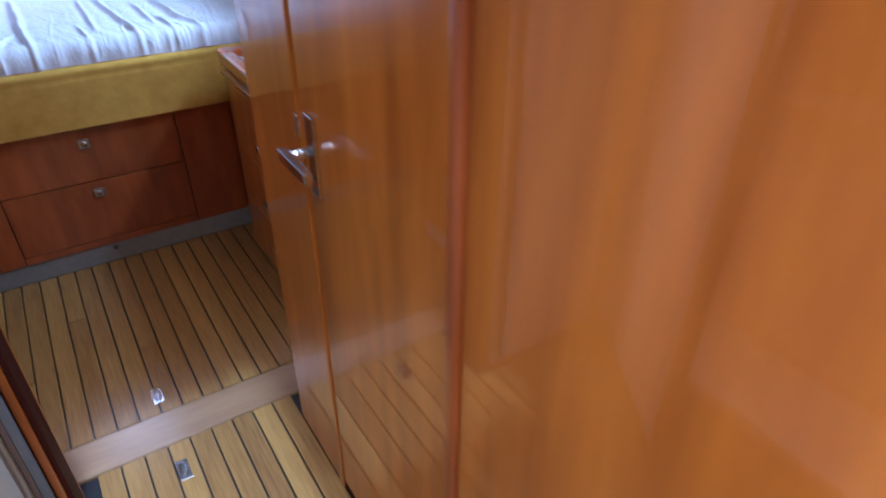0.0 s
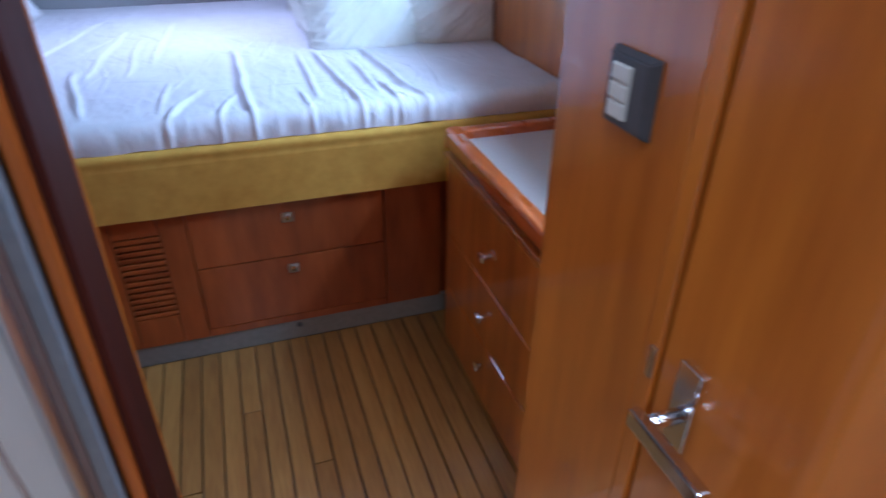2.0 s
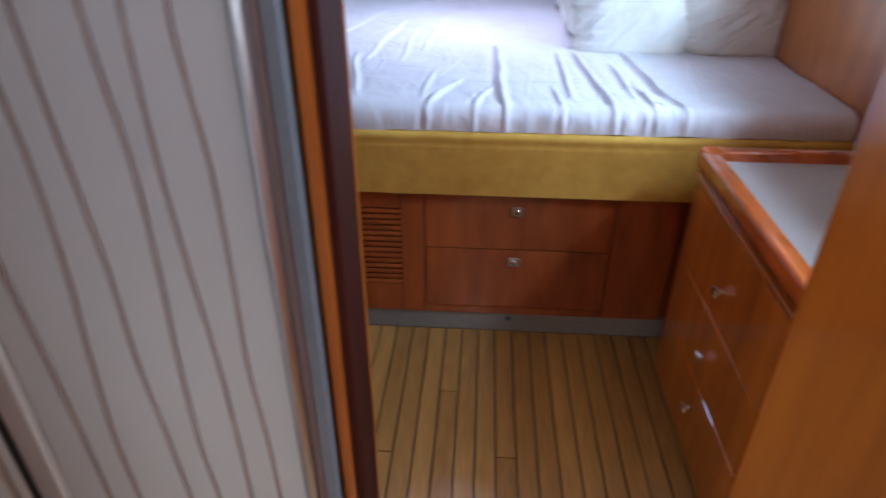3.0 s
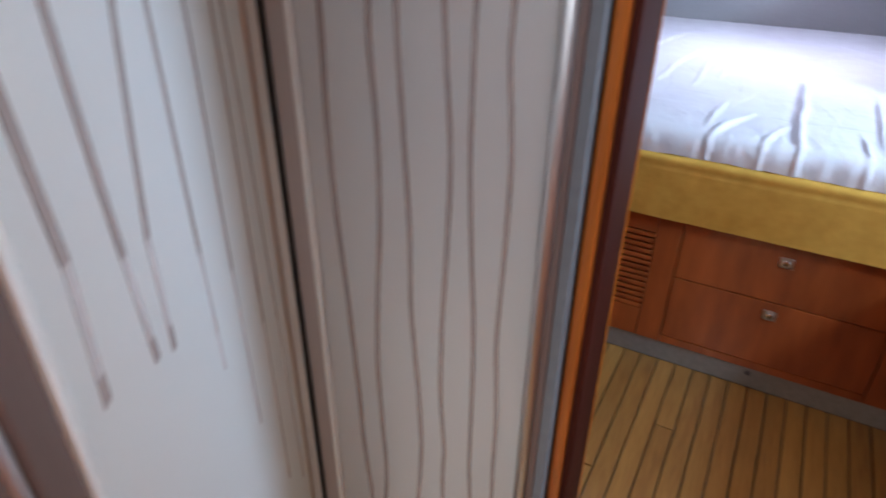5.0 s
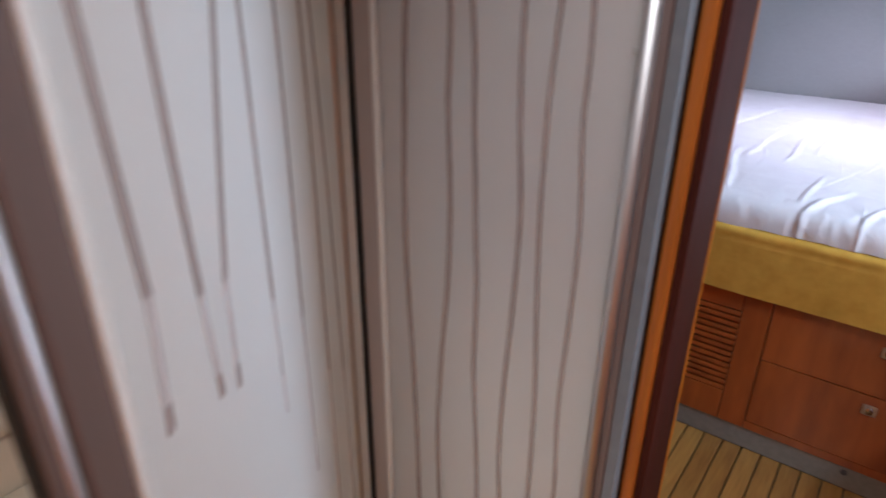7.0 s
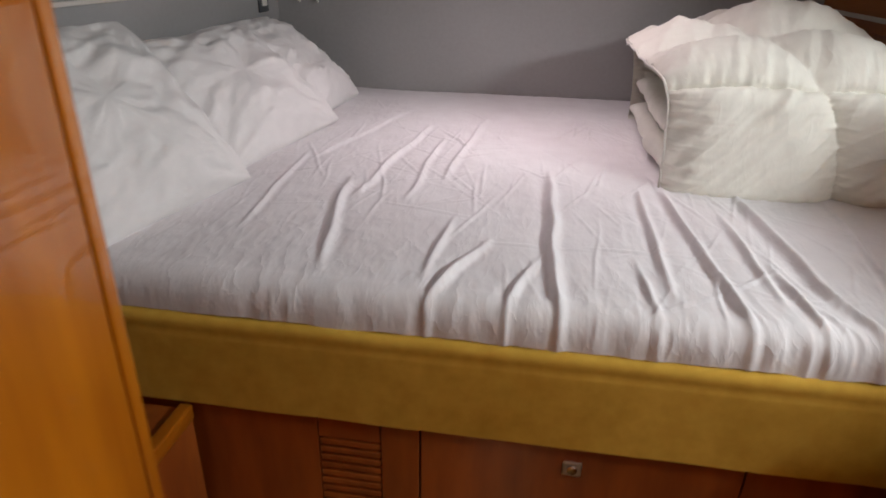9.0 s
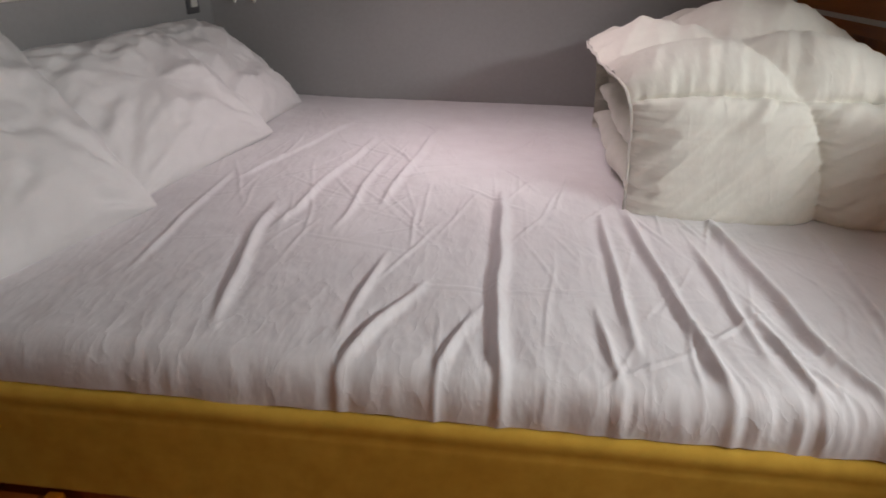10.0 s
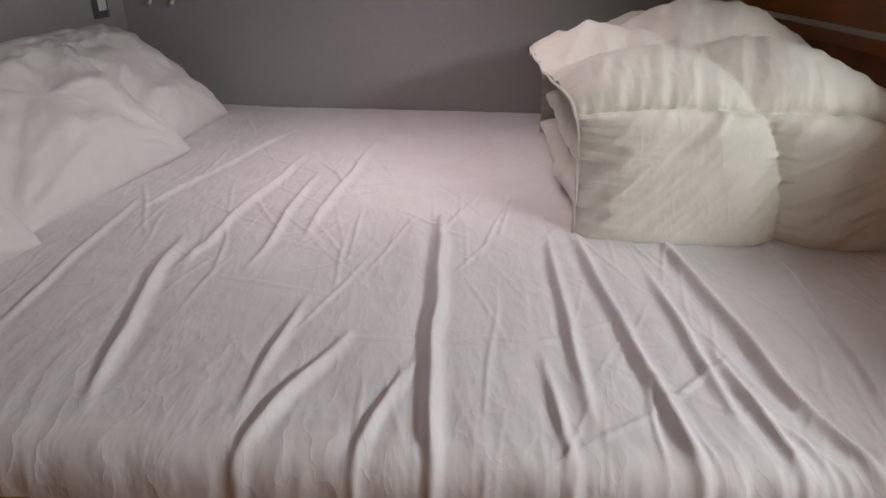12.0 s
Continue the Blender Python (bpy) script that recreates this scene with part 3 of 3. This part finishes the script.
for _ in range(260):
    cx, cy = fold_rng.uniform(-0.9, 1.05), fold_rng.uniform(2.66, 4.3)
    ang = fold_rng.gauss(0.18, 0.5) if fold_rng.random() < 0.7 else fold_rng.uniform(-1.6, 1.6)
    ln = fold_rng.uniform(0.05, 0.24)
    if cx < -0.10 and cy < 3.05:
        continue
    CREASES.append((cx, cy, cx - ln * math.sin(ang), cy - ln * math.cos(ang)))
    CREASE_AMP += (fold_rng.uniform(0.0010, 0.0038),)
# gathers where the hem is tucked behind the front board
gx = -0.06
while gx < 1.1:
    ln, lean = fold_rng.uniform(0.03, 0.11), fold_rng.gauss(0.01, 0.03)
    CREASES.append((gx + lean, BED_Y + 0.03 + ln, gx, BED_Y - 0.02))
    CREASE_AMP += (fold_rng.uniform(0.0006, 0.0026),)
    gx += fold_rng.uniform(0.022, 0.085)
# the folds that pass near each tenth of a metre
CREASE_CELLS = {}
for (x0, y0, x1, y1), amp in zip(CREASES, CREASE_AMP):
    steps = max(1, int(math.hypot(x1 - x0, y1 - y0) / 0.05))
    near = set()
    for i in range(-2, steps + 3):
        px, py = x0 + (x1 - x0) * i / steps, y0 + (y1 - y0) * i / steps
        near |= {(int(math.floor(px * 10)) + dx, int(math.floor(py * 10)) + dy) for dx in (-1, 0, 1) for dy in (-1, 0, 1)}
    for cell in near:
        CREASE_CELLS.setdefault(cell, []).append(((x0, y0, x1, y1), amp))


def sheet_height(x, y):
    h = 0.005 * fbm(x * 2.2, y * 2.2, 0.3) + 0.0016 * fbm(x * 14, y * 5, 2.0)
    # fine short wrinkles in patches
    patch = max(0.0, fbm(x * 2.6, y * 2.6, 11.0, 2) + 0.15)
    h -= 0.0075 * patch * min(0.22, abs(fbm(x * 8 + 3 * y, y * 5 - 3 * x, 6.0, 3)))
    wx = x + 0.014 * fbm(x * 2.5, y * 3, 7.0, 2)
    for (x0, y0, x1, y1), amp in CREASE_CELLS.get((int(math.floor(wx * 10)), int(math.floor(y * 10))), ()):
        dx, dy = x1 - x0, y1 - y0
        ln = math.hypot(dx, dy)
        s = ((wx - x0) * dx + (y - y0) * dy) / ln
        if s < -0.12 or s > ln + 0.12:
            continue
        d = ((wx - x0) * dy - (y - y0) * dx) / ln
        if abs(d) > 0.1:
            continue
        ends = max(0.0, min(1.0, (s + 0.10) / 0.16)) * max(0.0, min(1.0, (ln - s + 0.10) / 0.16))
        w = 0.0028 + amp * 0.48
        prof = math.exp(-(d / w) ** 2) - 0.2 * math.exp(-((d - 2.2 * w) / (1.6 * w)) ** 2) - 0.2 * math.exp(-((d + 2.2 * w) / (1.6 * w)) ** 2)
        h += 1.0 * amp * ends * prof
    # short pulls that fan in from the front edge
    front = math.exp(-(y - BED_Y) / 0.16)
    h += 0.007 * front * (0.4 - abs(fbm(x * 13 + 4.0 * (y - BED_Y) + 1.5 * fbm(x * 3, 0.0, 1.0, 2), y * 1.2, 4.0, 3))) * (0.35 + 0.65 * min(1, max(0, (x + 0.35) / 0.3)))
    return h


def fitted_sheet():
    x0, x1 = LEFT_X + 0.004, 1.135

    def f(u, v):
        x = x0 + u * (x1 - x0)
        if v < 0.12:
            # front drop: from the tucked hem up and over a soft shoulder
            t = v / 0.12
            a = t * math.pi / 2
            y = BED_Y - 0.004 + 0.055 * (1 - math.cos(a)) ** 1.2
            z = BOARD_TOP + 0.002 + (BED_TOP - BOARD_TOP - 0.002) * math.sin(a) ** 0.85
            pull = (0.8 - 2.2 * abs(fbm(x * 13 + 1.5 * fbm(x * 3, 0.0, 1.0, 2), 0.4 * t, 4.0, 3))) * (0.35 + 0.65 * min(1, max(0, (x + 0.35) / 0.3)))
            y -= 0.006 * (0.6 + fbm(x * 2.7, 5.0, 3.0, 2)) * pull * math.sin(math.pi * min(1, t + 0.15)) + 0.004 * fbm(x * 4, 2.0, 1.0)
            lift = sheet_height(x, BED_Y + 0.02)
            y -= 0.5 * lift * math.sin(math.pi * min(1, t + 0.2))
            z += (0.004 * fbm(x * 9, 8.0, 1.0, 2)) * (1 - t) + sheet_height(x, max(y, BED_Y)) * t
            return Vector((x, y, z))
        t = (v - 0.12) / 0.88
        y = BED_Y + 0.051 + t * (BACK_Y - 0.004 - BED_Y - 0.051)
        return Vector((x, y, BED_TOP + sheet_height(x, y)))

    return tagged(new("fitted_sheet", mesh_of("fitted_sheet", grid(720, 380, f), SHEET, True)), "creased white cotton fitted sheet tucked over the mattress", "bed sheet")


fitted_sheet()
tagged(new("mattress", mesh_of("mattress", box(LEFT_X + 0.01, 1.13, BED_Y + 0.035, BACK_Y - 0.01, BOARD_TOP - 0.004, BED_TOP - 0.02, 0.03, 3), SHEET)), "thick foam mattress under a white sheet", "mattress")


def pillow(label, m, w, d, thick, seed):
    """A stuffed pillow in a case: lens-shaped, corners pulled out, creases running in from the seams."""
    def f(u, v):
        a, c = u * 2 * math.pi, v * math.pi
        # top and bottom as one closed skin: c from one face's centre to the other's
        s = math.sin(c)
        px, py = math.cos(a), math.sin(a)
        k = 1.0 / max(abs(px), abs(py))
        k = 1.0 + (k - 1.0) * 0.93
        r = s ** 0.55
        x, y = px * k * r, py * k * r
        edge = max(abs(x), abs(y))
        h = max(0.0, (1 - abs(x) ** 2.6)) ** 0.6 * max(0.0, (1 - abs(y) ** 2.6)) ** 0.6
        z = math.copysign(1, math.cos(c)) * h if abs(math.cos(c)) > 1e-6 else 0.0
        wr = fbm(x * 2.2 + seed, y * 2.2, seed * 3.1) * 0.24 + 0.34 * (0.55 - abs(fbm(x * 3 + y * 2 + seed, y * 1.4 - x, seed, 3))) * (0.35 + 0.65 * edge)
        z = z * (1 + wr) + 0.05 * fbm(x * 1.5, y * 1.5, seed + 9) * (1 - edge)
        for sx in (-1, 1):
            for sy in (-1, 1):
                ex, ey = x - sx, y - sy
                dc = math.hypot(ex, ey)
                z += 0.22 * math.exp(-((dc - 0.35) / 0.28) ** 2) * (math.sin(math.atan2(ey * sy, ex * sx) * 9 + seed * (2 + sx) + sy) ** 2 - 0.5) * h ** 0.4 * math.copysign(1, z)
        pin = 1 - 0.05 * (1 - abs(y) ** 2) * (abs(x) > 0.5)
        return Vector((x * w / 2 * pin, y * d / 2 * (1 - 0.05 * (1 - x * x)), z * thick / 2))

    bm = grid(128, 90, f, close_u=True)
    bmesh.ops.remove_doubles(bm, verts=bm.verts, dist=0.0008)
    bmesh.ops.smooth_vert(bm, verts=bm.verts, factor=0.5, use_axis_x=True, use_axis_y=True, use_axis_z=True)
    ob = tagged(new("pillow", mesh_of("pillow", bm, PILLOW, True)), label, "pillow", "pillows on the bed")
    ob.matrix_world = m
    return ob


pillow("large plump white pillow leaning by the bed's front", pose(-1.105, 2.905, 1.09, 3, 46, -11), 0.58, 0.70, 0.26, 1.3)
pillow("plump white pillow leaning between two others", pose(-1.055, 3.57, 1.06, 3, 38, -9), 0.54, 0.72, 0.22, 4.7)
pillow("plump white pillow leaning in the corner of the grey walls", pose(-1.075, 4.08, 1.06, 0, 36, -2), 0.54, 0.66, 0.22, 8.2)


def folded_duvet():
    d = empty("folded_duvet", "thick cream white down duvet folded into a pile on the bed", "duvet", (0.75, 3.85, BED_TOP))
    X0, X1, Y0, Y1, H = -0.415, 0.385, -0.51, 0.40, 0.315

    def shell(u, v):
        # v runs up the front, over the top and down the back
        x = X0 + u * (X1 - X0)
        a = v * 3
        if a < 1:
            y, z, ny, nz = Y0, a * H, -1, 0
        elif a < 2:
            y, z, ny, nz = Y0 + (a - 1) * (Y1 - Y0), H, 0, 1
        else:
            y, z, ny, nz = Y1, (3 - a) * H, 1, 0
        rr = 0.07
        for side, yc in ((-1, Y0 + rr), (1, Y1 - rr)):
            if side * (y - yc) > 0 and z > H - rr:
                dy, dz = y - yc, z - (H - rr)
                ln = math.hypot(dy, dz)
                if ln > 0:
                    y, z, ny, nz = yc + dy / ln * rr, H - rr + dz / ln * rr, dy / ln, dz / ln
        along = max(0.0, min(1.0, (y - Y0) / (Y1 - Y0)))
        # quilting: one seam curving up the front and away over the top, rows across
        seam = 0.045 - 0.09 * (z / H) ** 2 - 0.33 * along * (1 if a > 0.9 else 0)
        sx = min(abs(x - X0), abs(x - seam), abs(x - seam - 0.46), abs(x - seam + 0.60))
        sv = min(abs(v - 0.325), abs(v - 0.425), abs(v - 0.55), abs(v - 0.665), v + 0.03, 1 - v)
        gx, gv = min(1.0, sx / 0.14), min(1.0, sv / 0.055)
        puff = 0.060 * (math.sin(gx * math.pi / 2) ** 0.7) * (math.sin(gv * math.pi / 2) ** 0.6) - 0.030
        gather = 0.014 * fbm(x * 34, v * 3, 2.0, 2) * (math.exp(-abs(v - 0.325) / 0.020) + 0.5 * math.exp(-abs(v - 0.425) / 0.014) + 0.5 * math.exp(-abs(v - 0.55) / 0.014))
        gather += 0.012 * fbm(v * 62, x * 4, 5.0, 2) * (math.exp(-abs(x - X0) / 0.055) + 0.7 * math.exp(-abs(x - seam) / 0.035))
        drape = 0.015 * (0.35 - abs(fbm(x * 8 - 8 * v, v * 5, 3.0, 3))) + 0.007 * fbm(x * 22 - 18 * v, v * 7, 6.0, 2)
        n = puff + gather + drape
        mound = 0.15 * math.exp(-(x / (0.42 if x < 0 else 0.20)) ** 2) * math.sin(math.pi * along) ** 0.8 * (z / H)
        over = 0.085 * (z / H) ** 2 * (1 - u) ** 2 * (0.25 + 0.75 * math.sin(math.pi * along))
        return Vector((x - over, y + ny * n, max(0.0, z + nz * n + mound - 0.28 * max(0.0, x - 0.16) * (z / H))))

    part("cover", grid(190, 260, shell), DUVET, d, "puffed quilted cotton cover", True)

    def layer(k):
        # the folded layers that show at the open end, each a soft roll bent over at the front
        z0 = 0.006 + k * 0.098
        t = 0.092

        def f(u, v):
            a = v * 2 * math.pi
            y = Y0 + 0.03 + u * (Y1 - Y0 - 0.07)
            end = math.sqrt(max(0.0, 1 - abs(2 * u - 1) ** 6))
            cx, cz = X0 + 0.10 + 0.020 * fbm(u * 4, k * 3.0), z0 + t / 2 + 0.006 * fbm(u * 5, k * 2.0 + 9)
            px = math.copysign(abs(math.cos(a)) ** 0.7, math.cos(a)) * (0.105 - 0.018 * k + 0.012 * fbm(u * 7, a * 0.4, k))
            pz = math.copysign(abs(math.sin(a)) ** 0.8, math.sin(a)) * t / 2 * end
            return Vector((cx + px, y, cz + pz))

        return grid(60, 24, f)

    for k in range(3):
        part("fold", layer(k), DUVET, d, smooth=True)
    edge = [Vector(shell(0.0, v / 60)) + Vector((-0.004, 0, 0)) for v in range(0, 36)]
    part("piping", sweep(edge, 0.0035), PIPING, d, smooth=True)
    return d


folded_duvet()

# right end of the bed: panel, shelf over it
structure("wall_bed_end", box(1.142, 1.19, DRESS_Y + 0.06, BACK_Y, 0.0, 1.275), CHERRY, "varnished cherry panel at the foot of the bed", category="wall")


def bed_shelf():
    s = empty("wall_shelf", "deep varnished cherry shelf with a tall front and pale strip", "shelf", (1.1, 3.0, 1.28))
    part("board", box(0.02, 0.415, -1.605, 1.575, 0.03, 0.055, 0.002), CHERRY_X, s)
    part("fascia", box(0.0, 0.02, -1.605, 1.575, -0.005, 0.180, 0.004, 3), CHERRY_X, s)
    # pale strip puts the light caught by the shelf's edge into colour
    part("rim", box(-0.007, 0.0, -1.605, 1.575, 0.034, 0.050, 0.002), PALE_PLASTIC, s, "pale strip painted as light on the shelf's edge")
    return s


bed_shelf()


# out of view, added to keep window light off the duvet's right part
def shade_locker():
    k = empty("shade_locker", "unseen cherry overhead locker added to shade the duvet", "locker", (1.105, 3.10, 1.462))
    part("body", box(0.012, 0.41, 0.0, 1.476, 0.0, 0.585, 0.002), CHERRY, k)
    for n in range(2):
        d = part("locker_door", box(0.0, 0.011, 0.006 + n * 0.735, 0.731 + n * 0.735, 0.01, 0.575, 0.003), CHERRY, k)
        part("knob", rod((0.0, 0.06 + n * 1.34, 0.05), (-0.012, 0.06 + n * 1.34, 0.05), 0.009), CHROME, d, smooth=True)
    return k


shade_locker()


# ---------------------------------------------------------------- drawers beside the doorway
def dresser():
    y0, y1, x0, x1 = 1.40, DRESS_Y, DRESS_X, 1.138
    d = empty("chest_of_drawers", "varnished cherry chest of drawers with a recessed pale top", "chest of drawers", (x0, y1, 0))
    o = Matrix.Translation((-x0, -y1, 0))

    def put(name, bm, mat, parent=d, label="", smooth=False):
        return part(name, turned(bm, o), mat, parent, label, smooth)

    put("body", box(x0 + 0.012, x1, y0, y1 - 0.004, 0.0, 0.795, 0.003), CHERRY)
    put("worktop", box(x0 + 0.035, x1, y0, y1 - 0.035, 0.797, 0.812), LAMINATE, label="pale grey laminate top")
    put("front_rail", box(x0 - 0.012, x0 + 0.040, y0, y1 - 0.02, 0.790, 0.842, 0.010, 4), ORANGE_WOOD, label="raised orange fiddle rail", smooth=True)
    put("end_rail", box(x0 + 0.005, x1, y1 - 0.042, y1 + 0.004, 0.790, 0.842, 0.010, 4), ORANGE_WOOD, smooth=True)
    put("corner", rod((x0 + 0.022, y1 - 0.03, 0.789), (x0 + 0.022, y1 - 0.03, 0.8425), 0.034, 24), ORANGE_WOOD)
    put("lip", box(x0 - 0.010, x0 + 0.012, y0, y1 - 0.006, 0.750, 0.766, 0.004, 3), CHERRY_X, smooth=True)
    put("face_frame", box(x0 + 0.004, x0 + 0.012, y0, y1 - 0.006, 0.0, 0.748), CHERRY)
    for z0, z1, zk in ((0.486, 0.742, 0.588), (0.262, 0.480, 0.366), (0.03, 0.256, 0.168)):
        w = put("drawer", box(x0 - 0.006, x0 + 0.006, 1.74, 2.405, z0, z1, 0.003, 2), CHERRY)
        k = put("knob", rod((x0 - 0.006, 2.066, zk), (x0 - 0.022, 2.066, zk), 0.007), CHROME, w, "small square chrome knob", True)
        put("knob_cap", box(x0 - 0.030, x0 - 0.020, 2.051, 2.081, zk - 0.012, zk + 0.012, 0.003, 2), CHROME, k)
    return d


dresser()


# ---------------------------------------------------------------- left side: wardrobe and low unit
def wardrobe():
    x, y0, y1 = -0.468, CABIN_Y1 + 0.006, 2.112
    w = empty("wardrobe", "tall varnished cherry wardrobe with a flush door", "wardrobe", (x, y1, 0))
    o = Matrix.Translation((-x, -y1, 0))
    part("body", turned(box(LEFT_X + 0.004, x - 0.02, y0, y1 - 0.003, 0.0, CEIL - 0.004), o), CHERRY, w)
    part("stile", turned(box(x - 0.02, x, y1 - 0.020, y1, 0.0, CEIL - 0.004, 0.004, 3), o), CHERRY, w)
    part("door", turned(box(x - 0.019, x - 0.001, y0 + 0.03, y1 - 0.023, 0.08, CEIL - 0.05, 0.003), o), CHERRY, w)
    part("plinth", turned(box(x - 0.02, x - 0.006, y0, y1 - 0.022, 0.0, 0.076), o), GREY_KICK, w)
    part("inner_stile", turned(box(x - 0.02, x - 0.002, y0, y0 + 0.027, 0.08, CEIL - 0.004, 0.002), o), CHERRY, w)
    return w


wardrobe()


def low_unit():
    x, y0, y1 = -0.73, 2.118, BED_Y - 0.024
    c = empty("low_cabinet", "low dark cherry cabinet with a raised edge beside the bed", "cabinet", (x, y1, 0))
    o = Matrix.Translation((-x, -y1, 0))
    part("body", turned(box(LEFT_X + 0.004, x, y0, y1, 0.0, 0.560, 0.003), o), CHERRY_DARK, c)
    part("top", turned(box(LEFT_X + 0.004, x - 0.03, y0, y1, 0.562, 0.580, 0.002), o), CHERRY_DARK, c)
    part("edge_rail", turned(box(x - 0.026, x + 0.006, y0, y1, 0.556, 0.596, 0.006, 3), o), CHERRY_X, c, "lighter cherry raised edge", True)
    return c


low_unit()


# left wall fittings
def wall_socket():
    s = empty("wall_switch", "black framed pale switch on the grey side", "switch", (LEFT_X, 4.405, 1.325))
    part("frame", box(0.0, 0.009, -0.048, 0.048, -0.080, 0.080, 0.003), GREY_PLASTIC, s)
    part("key", box(0.009, 0.012, -0.022, 0.030, -0.055, 0.060, 0.0015), PALE_PLASTIC, s)
    return s


wall_socket()
structure("trim_batten", box(LEFT_X, LEFT_X + 0.012, CABIN_Y1 + 0.9, 4.2, 1.352, 1.366, 0.003), LAMINATE, "thin grey batten on the cabin side", category="trim")


def coat_hook(x):
    h = empty("wall_hook", "small white double-ended hook on the grey wall", "hook", (x, BACK_Y, 1.31), "hooks on the back wall")
    part("stem", rod((0, 0, 0), (0, -0.018, -0.006), 0.006, 12), PALE_PLASTIC, h, smooth=True)
    part("tip", sweep([(0, -0.016, 0.03), (0, -0.019, 0.0), (0, -0.022, -0.018), (0, -0.030, -0.024), (0, -0.036, -0.016)], 0.006, 10), PALE_PLASTIC, h, smooth=True)
    return h


coat_hook(-1.165)
coat_hook(-1.078)

# ---------------------------------------------------------------- hatches in the headlining
def hatch(name, x, y, w, d=0.50):
    h = empty(name, "square deck hatch with a metal rim", "hatch", (x, y, CEIL), kind="structure")
    bm = box(-w / 2 - 0.03, w / 2 + 0.03, -d / 2 - 0.03, -d / 2, -0.012, -0.001, 0.002)
    box(-w / 2 - 0.03, w / 2 + 0.03, d / 2, d / 2 + 0.03, -0.012, -0.001, 0.002, bm=bm)
    box(-w / 2 - 0.03, -w / 2, -d / 2, d / 2, -0.012, -0.001, 0.002, bm=bm)
    box(w / 2, w / 2 + 0.03, -d / 2, d / 2, -0.012, -0.001, 0.002, bm=bm)
    part("rim", bm, ALU, h)
    return h


# the aft hatch is made up, a rim around the fill lamp
hatch("window_hatch_aft_added", -0.08, -0.25, 0.50)
hatch("window_hatch_shower", -1.25, 0.55, 0.50)
hatch("window_hatch_cabin", -0.10, 3.76, 0.46, 0.46)

# ---------------------------------------------------------------- teak sole, plank by plank
sole = empty("floor_planks", "varnished teak planks with black caulking", "floor", (0, 0, 0), kind="structure")
PITCH = 0.0640
STRIP0, STRIP1 = 1.488, 1.625
shared = {}


def plank(x, y0, y1, mat=TEAK, w=PITCH - 0.0052):
    key = (round(w, 4), round(y1 - y0, 3), mat.name)
    if key not in shared:
        shared[key] = mesh_of("plank", box(-w / 2, w / 2, -(y1 - y0) / 2, (y1 - y0) / 2, -0.012, 0.0, 0.0008, 1), mat)
    ob = new("plank", shared[key])
    ob.parent, ob.location = sole, (x, (y0 + y1) / 2, 0)
    return ob


rng = random.Random(5)
for k in range(-12, 12):
    x = 0.016 + k * PITCH
    if -0.74 < x < 0.74:
        joint = 2.257 if k == -2 else rng.choice((None, None, None, None, None, 1.98))
        if x < -0.46:
            joint = None
        stop = BED_Y + 0.003
        if joint:
            plank(x, STRIP1 + 0.004, joint - 0.002)
            plank(x, joint + 0.002, stop)
        else:
            plank(x, STRIP1 + 0.004, stop)
for k in range(-12, 8):
    x = 0.000 + k * PITCH
    if -0.69 < x < WALL_X - 0.005:
        for a, c in ((-1.5, 0.31), (0.314, STRIP0 - 0.004)):
            if x < -0.18 and c > 1.0:
                c = 1.222
            plank(x, a, c)
strip = new("cross_plank", mesh_of("cross_plank", box(-0.465, 0.63, STRIP0, STRIP1, -0.012, 0.0, 0.001, 1), PALE_WOOD))
strip.parent = sole
tagged(strip, "pale wooden threshold plank laid across")


def floor_latch(y):
    f = empty("floor_latch", "small chrome flush ring latch in the floor", "latch", (0.052, y, 0.0), "floor latches")
    part("plate", box(-0.017, 0.017, -0.036, 0.036, 0.0, 0.0025, 0.001), CHROME, f)
    part("ring", sweep([(0.010 * math.cos(a * math.pi / 10), 0.022 * math.sin(a * math.pi / 10), 0.0045) for a in range(21)], 0.0024, 8), CHROME, f, smooth=True)
    return f


floor_latch(1.71)
floor_latch(1.375)
